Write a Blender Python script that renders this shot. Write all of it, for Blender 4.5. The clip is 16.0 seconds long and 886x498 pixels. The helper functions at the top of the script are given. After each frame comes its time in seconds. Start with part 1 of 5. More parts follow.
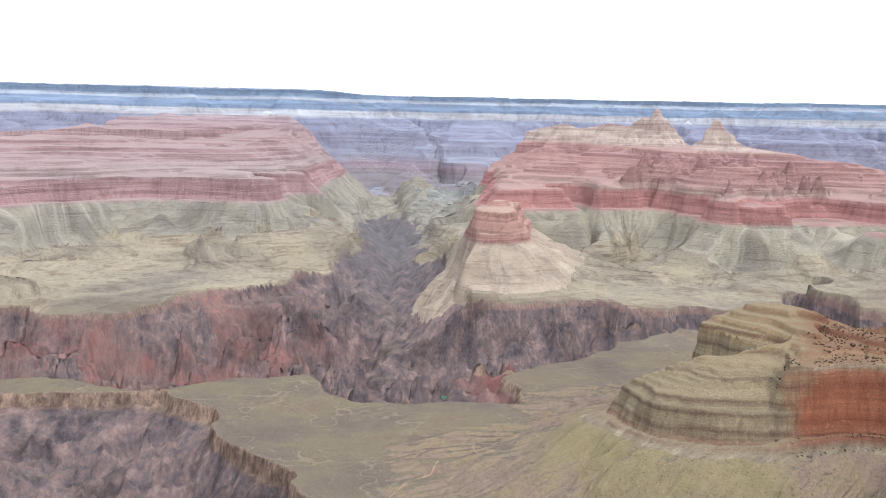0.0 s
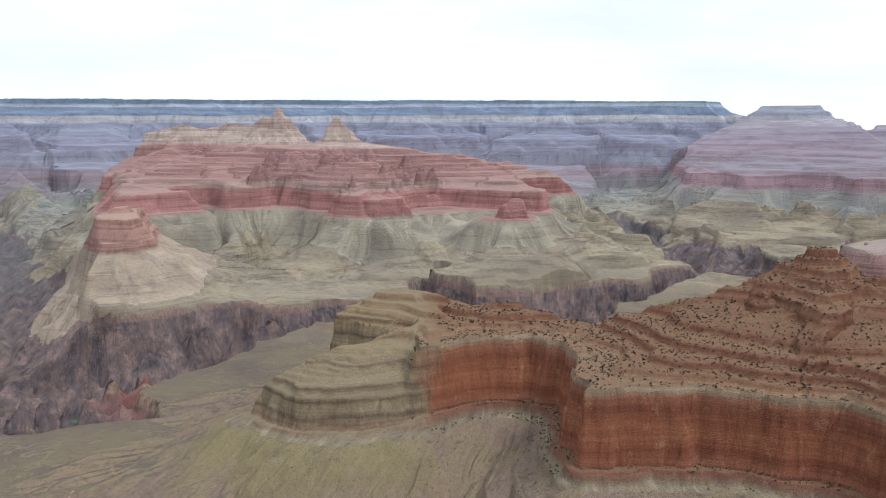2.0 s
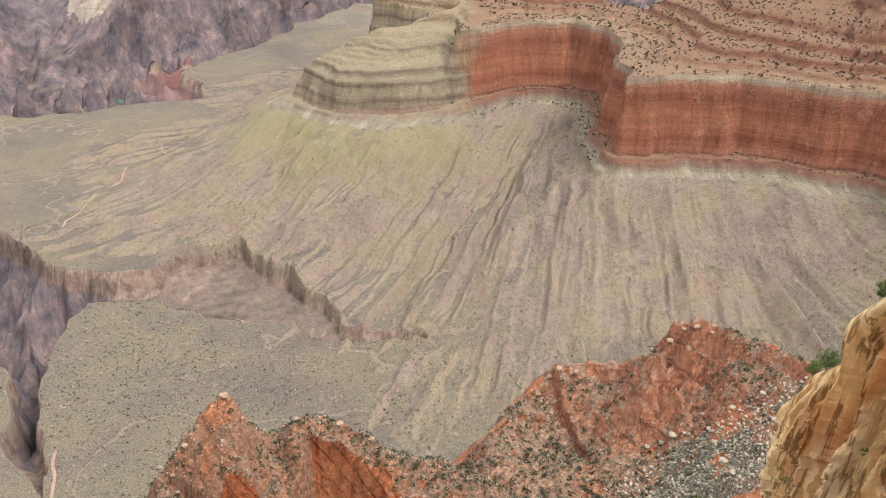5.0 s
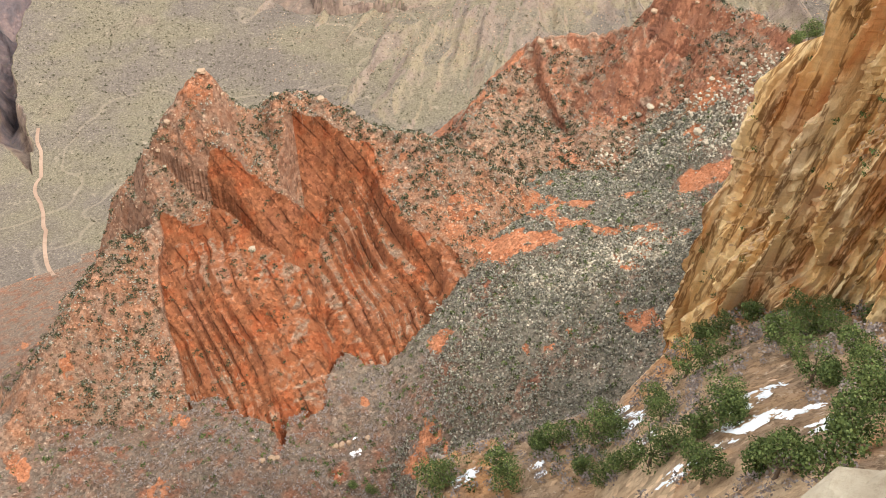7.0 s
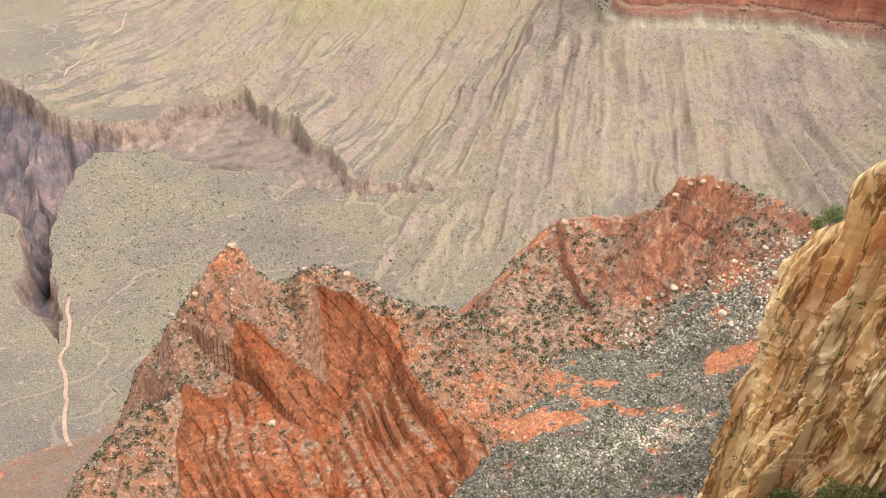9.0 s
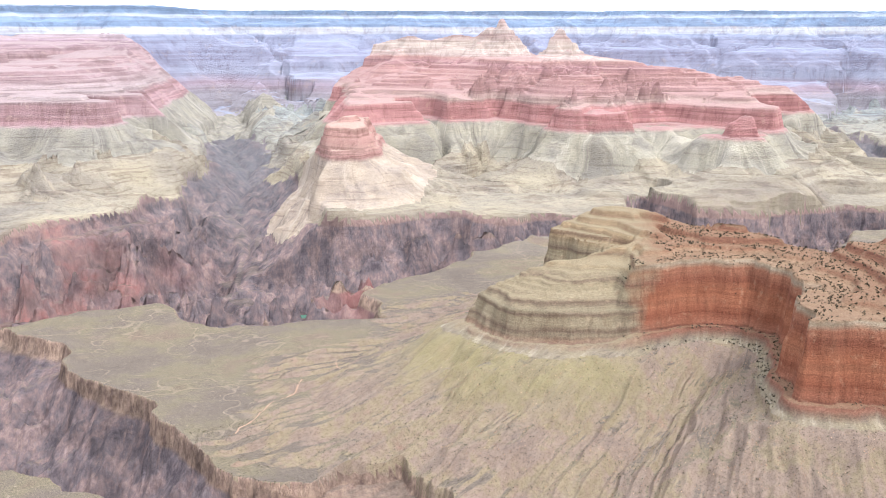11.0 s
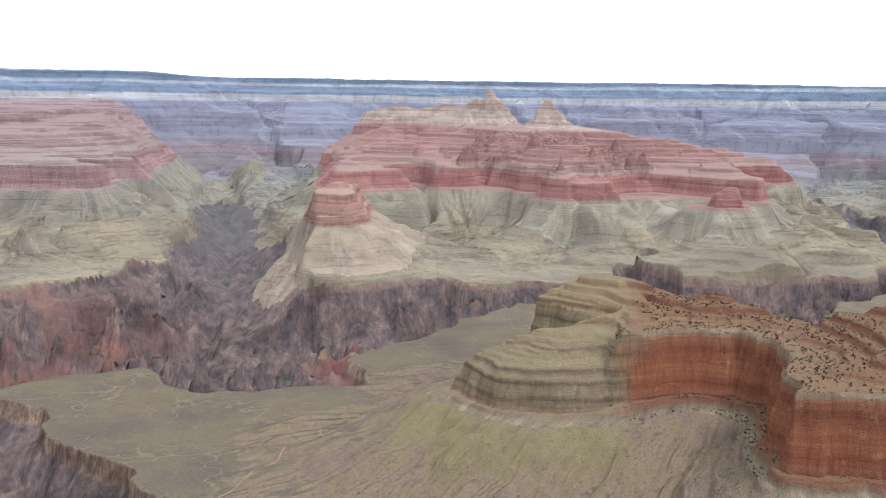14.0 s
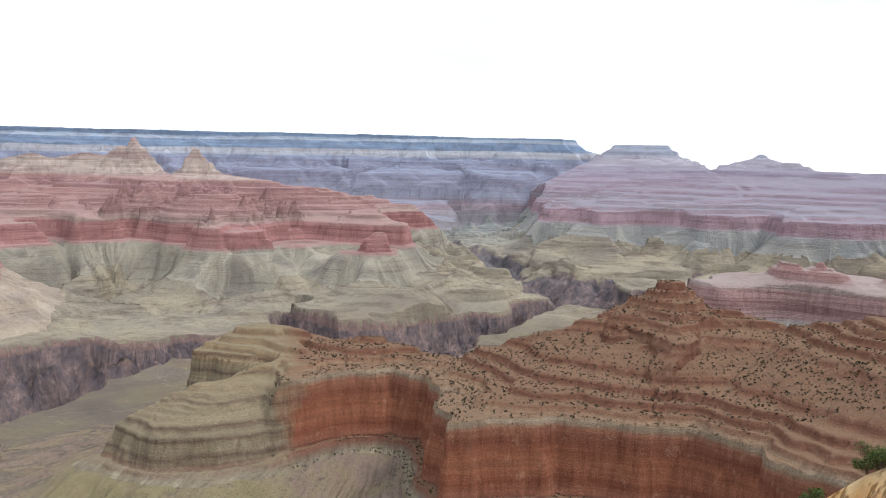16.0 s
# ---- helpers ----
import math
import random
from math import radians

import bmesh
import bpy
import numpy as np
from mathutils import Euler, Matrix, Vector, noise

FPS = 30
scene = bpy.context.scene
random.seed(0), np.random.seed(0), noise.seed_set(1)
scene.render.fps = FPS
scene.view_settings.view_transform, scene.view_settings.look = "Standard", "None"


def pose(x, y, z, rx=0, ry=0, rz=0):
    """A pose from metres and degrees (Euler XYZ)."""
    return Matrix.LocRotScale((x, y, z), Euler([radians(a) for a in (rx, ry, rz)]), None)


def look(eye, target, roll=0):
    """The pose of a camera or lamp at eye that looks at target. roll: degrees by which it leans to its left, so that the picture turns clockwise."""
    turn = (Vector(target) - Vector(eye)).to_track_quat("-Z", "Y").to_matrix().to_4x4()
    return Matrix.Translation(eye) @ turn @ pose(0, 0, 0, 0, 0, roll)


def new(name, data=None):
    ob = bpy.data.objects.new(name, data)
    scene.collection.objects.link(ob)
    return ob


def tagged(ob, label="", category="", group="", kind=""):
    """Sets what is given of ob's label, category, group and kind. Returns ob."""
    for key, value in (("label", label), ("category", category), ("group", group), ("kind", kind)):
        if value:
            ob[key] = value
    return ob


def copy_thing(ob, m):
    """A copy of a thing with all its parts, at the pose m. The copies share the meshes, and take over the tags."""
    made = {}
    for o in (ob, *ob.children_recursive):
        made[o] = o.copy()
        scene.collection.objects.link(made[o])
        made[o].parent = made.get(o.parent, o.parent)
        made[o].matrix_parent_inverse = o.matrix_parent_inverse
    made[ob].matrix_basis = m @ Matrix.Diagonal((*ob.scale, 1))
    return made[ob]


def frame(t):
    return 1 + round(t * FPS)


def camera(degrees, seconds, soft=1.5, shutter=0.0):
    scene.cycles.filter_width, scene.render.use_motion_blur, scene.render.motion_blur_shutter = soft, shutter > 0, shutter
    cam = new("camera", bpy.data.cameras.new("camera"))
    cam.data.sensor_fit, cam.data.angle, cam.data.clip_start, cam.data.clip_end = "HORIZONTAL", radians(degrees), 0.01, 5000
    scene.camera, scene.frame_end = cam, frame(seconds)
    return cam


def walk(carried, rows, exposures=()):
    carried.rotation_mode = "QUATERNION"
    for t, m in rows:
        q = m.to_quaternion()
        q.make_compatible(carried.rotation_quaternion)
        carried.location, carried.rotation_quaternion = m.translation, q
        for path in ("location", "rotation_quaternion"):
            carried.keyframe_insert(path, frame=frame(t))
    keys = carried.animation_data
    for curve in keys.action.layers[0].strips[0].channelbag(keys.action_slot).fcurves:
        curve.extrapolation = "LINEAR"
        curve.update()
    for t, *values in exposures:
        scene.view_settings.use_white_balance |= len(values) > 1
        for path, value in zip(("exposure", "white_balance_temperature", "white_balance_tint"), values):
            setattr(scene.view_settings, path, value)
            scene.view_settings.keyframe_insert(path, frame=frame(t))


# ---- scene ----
cam = camera(49.95, 16.0, soft=0.9)

# ---- the walk: a visitor standing at the rim, turning; seconds, yaw, pitch, roll ----
TURNS = (
    (0.0, 0.86, -7.93, -1.18), (0.5, -4.11, -7.06, -1.95), (1.0, -9.63, -7.48, -2.04), (1.5, -15.63, -8.19, -0.31),
    (2.0, -21.42, -7.76, 0.08), (2.5, -24.70, -7.41, -0.81), (3.0, -25.58, -7.30, -1.21), (3.5, -24.98, -7.55, -1.02),
    (4.0, -24.15, -10.02, -0.77), (4.3, -23.23, -14.38, -0.43), (4.5, -22.00, -19.15, -0.68), (4.7, -20.73, -22.00, -0.44),
    (4.9, -19.41, -24.89, -0.35), (5.0, -18.91, -26.57, -0.00), (5.2, -18.35, -29.88, 0.55), (7.3, -20.26, -46.37, -0.32),
    (7.5, -19.80, -45.78, -0.59), (8.0, -19.38, -43.47, -0.87), (8.5, -19.12, -41.25, -0.80), (9.0, -18.36, -35.42, -0.20),
    (9.5, -15.85, -29.10, 0.85), (10.0, -12.01, -22.71, 1.55), (10.2, -11.22, -19.77, 1.23), (12.3, -5.63, -9.30, -1.09),
    (12.5, -6.01, -8.40, -1.33), (13.0, -7.70, -7.42, -1.64), (13.5, -8.89, -7.96, -1.08), (14.0, -8.88, -8.88, -0.75),
    (14.5, -10.68, -8.70, -0.22), (15.0, -15.00, -7.68, -0.47), (15.5, -20.88, -6.89, -1.19), (16.0, -29.61, -5.67, -0.94))
EXPOSURES = ((0.0, 0.9, 6100, 10), (0.5, 0.4, 6100, 8), (3.5, 0.4, 6100, 9), (4.0, 0.45, 6150, 10), (4.5, 0.66, 6200, 10), (5.0, 1.25, 6350, 10), (7.3, 1.5, 6600, 8), (8.5, 1.52, 6600, 8),
             (9.0, 1.62, 6450, 10), (10.0, 1.75, 6050, 12), (10.2, 1.75, 6050, 12), (12.3, 0.9, 5950, 10), (12.5, 0.88, 5950, 10), (13.0, 0.7, 6050, 9), (14.0, 0.64, 6100, 9), (15.2, 0.68, 6100, 9), (16.0, 0.55, 6100, 9))
walk(cam, [(t, pose(0, 0, 0, 90 + pitch, roll, yaw)) for t, yaw, pitch, roll in TURNS], EXPOSURES)

# ---- overcast sky and a weak, soft sun ----
SUN_HIGH, SUN_ROUND = radians(53), radians(140)  # elevation; compass turn from straight ahead to the right
world = bpy.data.worlds.new("overcast_sky")
scene.world = world
world.use_nodes = True
wt = world.node_tree
wt.nodes.clear()


def wnode(kind, **values):
    n = wt.nodes.new(kind)
    for key, value in values.items():
        n.inputs[key].default_value = value
    return n


sky = wt.nodes.new("ShaderNodeTexSky")
sky.sky_type, sky.sun_disc, sky.sun_elevation, sky.sun_rotation = "NISHITA", False, SUN_HIGH, SUN_ROUND
coords = wt.nodes.new("ShaderNodeTexCoord")
stretch = wnode("ShaderNodeMapping", Scale=(1.2, 1.2, 5.0))
clouds = wnode("ShaderNodeTexNoise", Scale=2.2, Detail=6.0, Roughness=0.55)
ramp = wt.nodes.new("ShaderNodeValToRGB")
ramp.color_ramp.elements[0].position, ramp.color_ramp.elements[0].color = 0.34, (0.83, 0.855, 0.87, 1)
ramp.color_ramp.elements[1].position, ramp.color_ramp.elements[1].color = 0.60, (1.05, 1.05, 1.04, 1)
cloud_light = wnode("ShaderNodeBackground", Strength=0.9)
blue_light = wnode("ShaderNodeBackground", Strength=0.1)
mix = wnode("ShaderNodeMixShader", Fac=0.88)
wout = wt.nodes.new("ShaderNodeOutputWorld")
for a, b in ((coords.outputs["Generated"], stretch.inputs["Vector"]), (stretch.outputs["Vector"], clouds.inputs["Vector"]),
             (clouds.outputs["Fac"], ramp.inputs["Fac"]), (ramp.outputs["Color"], cloud_light.inputs["Color"]),
             (sky.outputs["Color"], blue_light.inputs["Color"]), (blue_light.outputs[0], mix.inputs[1]),
             (cloud_light.outputs[0], mix.inputs[2]), (mix.outputs[0], wout.inputs["Surface"])):
    wt.links.new(a, b)
sun = new("sun", bpy.data.lights.new("sun", "SUN"))
sun.data.energy, sun.data.angle, sun.data.color = 1.65, radians(15), (1.0, 0.95, 0.87)
sun.matrix_world = look((math.sin(SUN_ROUND) * 900, math.cos(SUN_ROUND) * 900, math.tan(SUN_HIGH) * 900), (0, 0, 0))

# ---- materials ----


class Nodes:
    """A small writer of node materials over the attribute 'place' (metres, z from the rim)."""

    def __init__(self, name, attribute="place"):
        self.m = bpy.data.materials.new(name)
        self.m.use_nodes = True
        self.t = self.m.node_tree
        self.t.nodes.clear()
        self.out = self.t.nodes.new("ShaderNodeOutputMaterial")
        self.bsdf = self.t.nodes.new("ShaderNodeBsdfPrincipled")
        self.bsdf.inputs["Roughness"].default_value = 0.95
        self.bsdf.inputs["Specular IOR Level"].default_value = 0.12
        self.link(self.bsdf.outputs[0], self.out.inputs[0])
        if attribute:
            a = self.t.nodes.new("ShaderNodeAttribute")
            a.attribute_name = attribute
            self.place = a.outputs["Vector"]
        else:
            self.place = self.t.nodes.new("ShaderNodeTexCoord").outputs["Object"]

    def link(self, a, b):
        self.t.links.new(a, b)

    def put(self, socket, value):
        if hasattr(value, "is_output"):
            self.link(value, socket)
        else:
            socket.default_value = value

    def math(self, op, a, b=0.0, c=0.0):
        n = self.t.nodes.new("ShaderNodeMath")
        n.operation = op
        for i, v in enumerate((a, b, c)):
            self.put(n.inputs[i], v)
        return n.outputs[0]

    def noise(self, size, detail=4.0, rough=0.55, squash=(1, 1, 1), lift=0.0):
        m = self.t.nodes.new("ShaderNodeMapping")
        self.link(self.place, m.inputs["Vector"])
        m.inputs["Scale"].default_value = [k / size for k in squash]
        m.inputs["Location"].default_value = (lift, lift * 1.7, lift * 0.3)
        n = self.t.nodes.new("ShaderNodeTexNoise")
        self.link(m.outputs[0], n.inputs["Vector"])
        n.inputs["Scale"].default_value, n.inputs["Detail"].default_value, n.inputs["Roughness"].default_value = 1.0, detail, rough
        return n.outputs["Fac"]

    def z(self):
        n = self.t.nodes.new("ShaderNodeSeparateXYZ")
        self.link(self.place, n.inputs[0])
        return n.outputs["X"], n.outputs["Y"], n.outputs["Z"]

    def ramp(self, fac, stops, hard=False):
        r = self.t.nodes.new("ShaderNodeValToRGB")
        e = r.color_ramp.elements
        while len(e) < len(stops):
            e.new(0.5)
        for k, (p, c) in enumerate(stops):
            e[k].position = p
            e[k].color = (*c, 1) if not isinstance(c, (int, float)) else (c, c, c, 1)
        if hard:
            r.color_ramp.interpolation = "CONSTANT"
        self.link(fac, r.inputs["Fac"])
        return r.outputs["Color"]

    def mix(self, fac, a, b, blend="MIX"):
        n = self.t.nodes.new("ShaderNodeMix")
        n.data_type, n.blend_type = "RGBA", blend
        self.put(n.inputs["Factor"], fac)
        ins = [s for s in n.inputs if s.type == "RGBA"]
        for socket, v in zip(ins, (a, b)):
            self.put(socket, (*v, 1) if isinstance(v, tuple) else v)
        return [s for s in n.outputs if s.type == "RGBA"][0]

    def faded(self, colour, vivid):
        n = self.t.nodes.new("ShaderNodeHueSaturation")
        n.inputs["Saturation"].default_value = vivid
        self.link(colour, n.inputs["Color"])
        return n.outputs["Color"]

    def step(self, fac, lo, hi):
        n = self.t.nodes.new("ShaderNodeMapRange")
        n.inputs["From Min"].default_value, n.inputs["From Max"].default_value = lo, hi
        self.put(n.inputs["Value"], fac)
        return n.outputs[0]

    def along_run(self, scale):
        """Noise drawn out down the slopes: x follows the cliff's foot, y the way down from it."""
        a = self.t.nodes.new("ShaderNodeAttribute")
        a.attribute_name = "run"
        m = self.t.nodes.new("ShaderNodeMapping")
        self.link(a.outputs["Vector"], m.inputs["Vector"])
        m.inputs["Scale"].default_value = scale
        n = self.t.nodes.new("ShaderNodeTexNoise")
        n.inputs["Scale"].default_value, n.inputs["Detail"].default_value, n.inputs["Roughness"].default_value = 1.0, 4.0, 0.7
        self.link(m.outputs[0], n.inputs["Vector"])
        return n.outputs["Fac"]

    def bare(self):
        """How bare of scrub the close ground is."""
        a = self.t.nodes.new("ShaderNodeAttribute")
        a.attribute_name = "run"
        p = self.t.nodes.new("ShaderNodeSeparateXYZ")
        self.link(a.outputs["Vector"], p.inputs[0])
        return p.outputs["Z"]

    def cells(self, size, squash=(1, 1, 1), rand=1.0):
        """Broken stones: a chance value for each, and the gap between them."""
        m = self.t.nodes.new("ShaderNodeMapping")
        self.link(self.place, m.inputs["Vector"])
        m.inputs["Scale"].default_value = [k / size for k in squash]
        out = []
        for feature in ("F1", "DISTANCE_TO_EDGE"):
            v = self.t.nodes.new("ShaderNodeTexVoronoi")
            v.feature = feature
            v.inputs["Scale"].default_value, v.inputs["Randomness"].default_value = 1.0, rand
            self.link(m.outputs[0], v.inputs["Vector"])
            out.append(v.outputs["Color"] if feature == "F1" else v.outputs["Distance"])
        p = self.t.nodes.new("ShaderNodeSeparateXYZ")
        self.link(out[0], p.inputs[0])
        return p.outputs["X"], out[1]

    def steepness(self):
        g = self.t.nodes.new("ShaderNodeNewGeometry")
        s = self.t.nodes.new("ShaderNodeSeparateXYZ")
        self.link(g.outputs["Normal"], s.inputs[0])
        return s.outputs["Z"]

    def done(self, colour, bump=None, size=1.0, strength=0.5):
        self.put(self.bsdf.inputs["Base Color"], colour)
        if bump is not None:
            b = self.t.nodes.new("ShaderNodeBump")
            b.inputs["Strength"].default_value, b.inputs["Distance"].default_value = strength, size
            self.link(bump, b.inputs["Height"])
            self.link(b.outputs[0], self.bsdf.inputs["Normal"])
        return self.m


def srgb(r, g, b):
    return tuple(((v / 255 + 0.055) / 1.055) ** 2.4 if v > 10 else v / 255 / 12.92 for v in (r, g, b))


def banded_rock(name, low, high, bands, scree, grain=6.0, dip=0.0, scree_from=0.80, streak=0.25, talus=None, west=None, wear=0.5, gain=1.0, strata=0.6, haze_blue=1.03, vivid=1.0):
    """Layered rock coloured by its level between low and high; flats and slopes carry scree of their own colour."""
    n = Nodes(name)
    x, y, z = n.z()
    level = n.math("SUBTRACT", z, n.math("MULTIPLY", y, dip))
    wobble = n.math("MULTIPLY", n.math("SUBTRACT", n.noise(grain * 30), 0.5), (high - low) * 0.05)
    fac = n.step(n.math("ADD", level, wobble), low, high)
    rock = n.ramp(fac, bands)
    if west:
        side = n.math("ADD", n.math("DIVIDE", x, y), n.math("MULTIPLY", n.noise(90, 4.0, 0.6, lift=1.0), 0.09))
        rock = n.mix(n.step(side, 0.435, 0.40), rock, n.ramp(n.step(n.math("ADD", level, wobble), west[0], west[1]), [(p, tuple(0.84 * v for v in c)) for p, c in west[2]]))
        scree = n.mix(n.step(side, 0.435, 0.40), scree, west[3])
    fine = n.noise(grain * 1.5, 4.0, 0.6, (0.04, 0.04, 1.3))
    rock = n.mix(n.math("MULTIPLY", n.step(fine, 0.47, 0.56), strata), rock, (0.52, 0.46, 0.46), "MULTIPLY")
    thick = n.noise(grain * 4.5, 3.0, 0.6, (0.03, 0.03, 1.2), 40.0)
    rock = n.mix(n.math("MULTIPLY", n.step(thick, 0.50, 0.56), strata * 0.8), rock, (0.66, 0.58, 0.58), "MULTIPLY")
    rock = n.mix(n.math("MULTIPLY", n.step(thick, 0.44, 0.38), strata * 0.6), rock, n.mix(0.6, rock, scree))
    joint = n.noise(grain * 1.8, 4.0, 0.65, (1, 1, 0.07), 44.0)
    rock = n.mix(n.math("MULTIPLY", n.step(joint, 0.51, 0.62), n.math("MULTIPLY", n.step(n.steepness(), 0.6, 0.3), 0.4)), rock, (0.55, 0.48, 0.48), "MULTIPLY")
    stains = n.noise(grain * 5, 4.0, 0.6, (1, 1, 0.10), 3.0)
    rock = n.mix(n.math("MULTIPLY", n.step(stains, 0.50, 0.75), streak), rock, (0.62, 0.50, 0.40), "MULTIPLY")
    rock = n.mix(n.math("MULTIPLY", n.step(n.noise(grain * 9, 3.0, 0.6, (1, 1, 0.5), 9.0), 0.56, 0.72), 0.2), rock, scree)
    rock = n.mix(n.math("MULTIPLY", n.step(n.noise(grain * 3.2, 4.0, 0.6, (1, 1, 0.9), 12.0), 0.58, 0.70), 0.3), rock, n.mix(0.5, rock, srgb(206, 180, 150)))
    rock = n.mix(n.math("MULTIPLY", n.step(n.noise(grain * 14, 4.0, 0.6, (1, 1, 0.8), 15.0), 0.52, 0.66), 0.3), rock, (0.62, 0.58, 0.62), "MULTIPLY")
    patches = n.noise(grain * 2.5, 5.0, 0.7)
    soil = n.mix(n.step(patches, 0.35, 0.7), scree, n.mix(0.55, scree, rock))
    flat = n.step(n.math("ADD", n.steepness(), n.math("MULTIPLY", n.math("SUBTRACT", patches, 0.5), 0.25)), scree_from - 0.12, scree_from + 0.06)
    colour = n.mix(flat, rock, soil)
    if talus:
        line = n.math("ADD", level, n.math("MULTIPLY", n.math("SUBTRACT", n.noise(grain * 4, 4.0, 0.6), 0.5), grain * 2.2))
        colour = n.mix(n.step(line, low + 12, low - 10), colour, n.mix(n.math("MULTIPLY", n.step(n.noise(grain * 2.2, 5.0, 0.7, (1, 1, 3.0), 8.0), 0.52, 0.66), 0.4), n.ramp(n.noise(grain * 8, 5.0, 0.65, lift=2.0), ((0.38, talus[0]), (0.62, talus[1]))), (0.55, 0.52, 0.52), "MULTIPLY"))
        below = n.step(line, low + 12, low - 10)
        shelf = n.noise(grain * 1.1, 4.0, 0.6, (0.05, 0.05, 1.3), 18.0)
        colour = n.mix(n.math("MULTIPLY", below, n.math("MULTIPLY", n.step(shelf, 0.56, 0.66), 0.5)), colour, (0.56, 0.5, 0.5), "MULTIPLY")
        # Pale and dark streaks paint the gully relief that soft sun leaves flat.
        gully_shading = n.along_run((1 / (grain * 3.2), 1 / (grain * 26), 1))
        colour = n.mix(n.math("MULTIPLY", below, n.math("MULTIPLY", n.step(gully_shading, 0.53, 0.68), 0.55)), colour, n.mix(0.5, talus[1], (0.62, 0.56, 0.44)))
        colour = n.mix(n.math("MULTIPLY", below, n.math("MULTIPLY", n.step(gully_shading, 0.47, 0.34), 0.7)), colour, (0.60, 0.58, 0.60), "MULTIPLY")
    colour = n.mix(wear, colour, n.ramp(n.noise(grain * 0.5, 3.0, 0.75), ((0.36, 0.3), (0.62, 1.0))), "MULTIPLY")
    # Far rock is brightened, blued and dulled here to stand in for haze.
    colour = n.mix(1.0, colour, (gain, gain, gain * haze_blue), "MULTIPLY")
    if vivid < 1:
        colour = n.faded(colour, vivid)
    return n.done(colour, n.noise(grain * 0.9, 6.0, 0.7, (1, 1, 2.5)), grain * 0.5, 0.7)


RED, RED_DARK, TAN = srgb(150, 74, 50), srgb(105, 58, 46), srgb(165, 125, 90)
GREY_LIME, OLIVE, PALE = srgb(150, 138, 118), srgb(136, 126, 104), srgb(176, 168, 148)
LEDGES = []
for k in range(10):
    LEDGES += [(0.445 + k * 0.05, srgb(*((132, 100, 80), (126, 92, 74), (136, 104, 84))[k % 3])), (0.472 + k * 0.05, srgb(*((114, 80, 64), (108, 74, 60))[k % 2]))]
mat_ridge = banded_rock("red_ridge_rock", -820, -340, (
    (0.0, srgb(122, 90, 78)), (0.03, srgb(134, 98, 82)), (0.045, srgb(116, 80, 66)), (0.06, srgb(144, 98, 78)), (0.12, srgb(134, 84, 64)), (0.17, srgb(150, 100, 76)), (0.24, srgb(146, 96, 72)), (0.31, srgb(128, 82, 64)), (0.37, srgb(148, 104, 82)), (0.40, GREY_LIME), (0.425, srgb(152, 128, 104)),
    *LEDGES), srgb(122, 98, 78), 7.0, gain=1.13, streak=0.3, strata=0.28, talus=(srgb(124, 114, 100), srgb(140, 130, 108)), west=(-820, -540, (
    (0.0, srgb(138, 104, 88)), (0.08, srgb(150, 138, 116)), (0.12, srgb(122, 106, 90)), (0.16, srgb(156, 144, 120)), (0.24, srgb(148, 136, 112)), (0.27, srgb(122, 106, 90)), (0.31, srgb(150, 140, 116)), (0.37, srgb(122, 106, 90)),
    (0.41, srgb(160, 148, 122)), (0.50, srgb(150, 138, 112)), (0.53, srgb(122, 106, 90)), (0.58, srgb(158, 146, 120)), (0.66, srgb(160, 142, 112)), (0.69, srgb(118, 98, 80)), (0.75, srgb(160, 140, 110)), (0.86, srgb(140, 118, 94)), (1.0, srgb(164, 144, 112))), srgb(132, 120, 97)))
# Temple and butte rock is painted paler than it is, standing in for haze.
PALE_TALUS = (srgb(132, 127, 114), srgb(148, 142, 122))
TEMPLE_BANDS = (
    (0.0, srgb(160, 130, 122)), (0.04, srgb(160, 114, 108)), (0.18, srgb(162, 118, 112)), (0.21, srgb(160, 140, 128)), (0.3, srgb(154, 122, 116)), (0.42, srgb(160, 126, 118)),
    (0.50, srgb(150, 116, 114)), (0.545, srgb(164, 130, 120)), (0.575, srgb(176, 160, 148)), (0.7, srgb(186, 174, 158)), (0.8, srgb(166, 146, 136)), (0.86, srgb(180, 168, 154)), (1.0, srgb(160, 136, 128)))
mat_temple = banded_rock("temple_rock", -705, 120, TEMPLE_BANDS, srgb(150, 122, 115), 22.0, talus=PALE_TALUS, wear=0.2, gain=1.24, strata=0.5, haze_blue=1.08, vivid=0.95)
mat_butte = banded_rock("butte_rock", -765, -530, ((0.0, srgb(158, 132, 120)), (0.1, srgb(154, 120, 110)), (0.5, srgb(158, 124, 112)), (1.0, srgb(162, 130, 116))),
                        srgb(158, 138, 122), 16.0, talus=(srgb(148, 136, 121), srgb(164, 150, 129)), wear=0.25, gain=1.2, haze_blue=1.1)
# Eastern red is dulled and blued in the colour for haze.
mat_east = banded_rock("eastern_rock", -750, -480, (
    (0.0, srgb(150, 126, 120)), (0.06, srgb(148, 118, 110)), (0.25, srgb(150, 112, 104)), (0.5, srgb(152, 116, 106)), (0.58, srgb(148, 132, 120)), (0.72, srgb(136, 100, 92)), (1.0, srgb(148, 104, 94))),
    srgb(140, 124, 114), 14.0, talus=(srgb(132, 130, 122), srgb(146, 140, 126)), wear=0.3, gain=1.4, haze_blue=1.12, vivid=0.8)
# The knob's pale rock is brightened in colour to stand in for sunlight.
mat_knob = banded_rock("sunlit_knob_rock", -1090, -975, ((0.0, srgb(136, 126, 118)), (0.4, srgb(168, 156, 136)), (0.8, srgb(200, 186, 150)), (1.0, srgb(196, 150, 120))), srgb(190, 180, 156), 14.0, wear=0.3, gain=1.15)
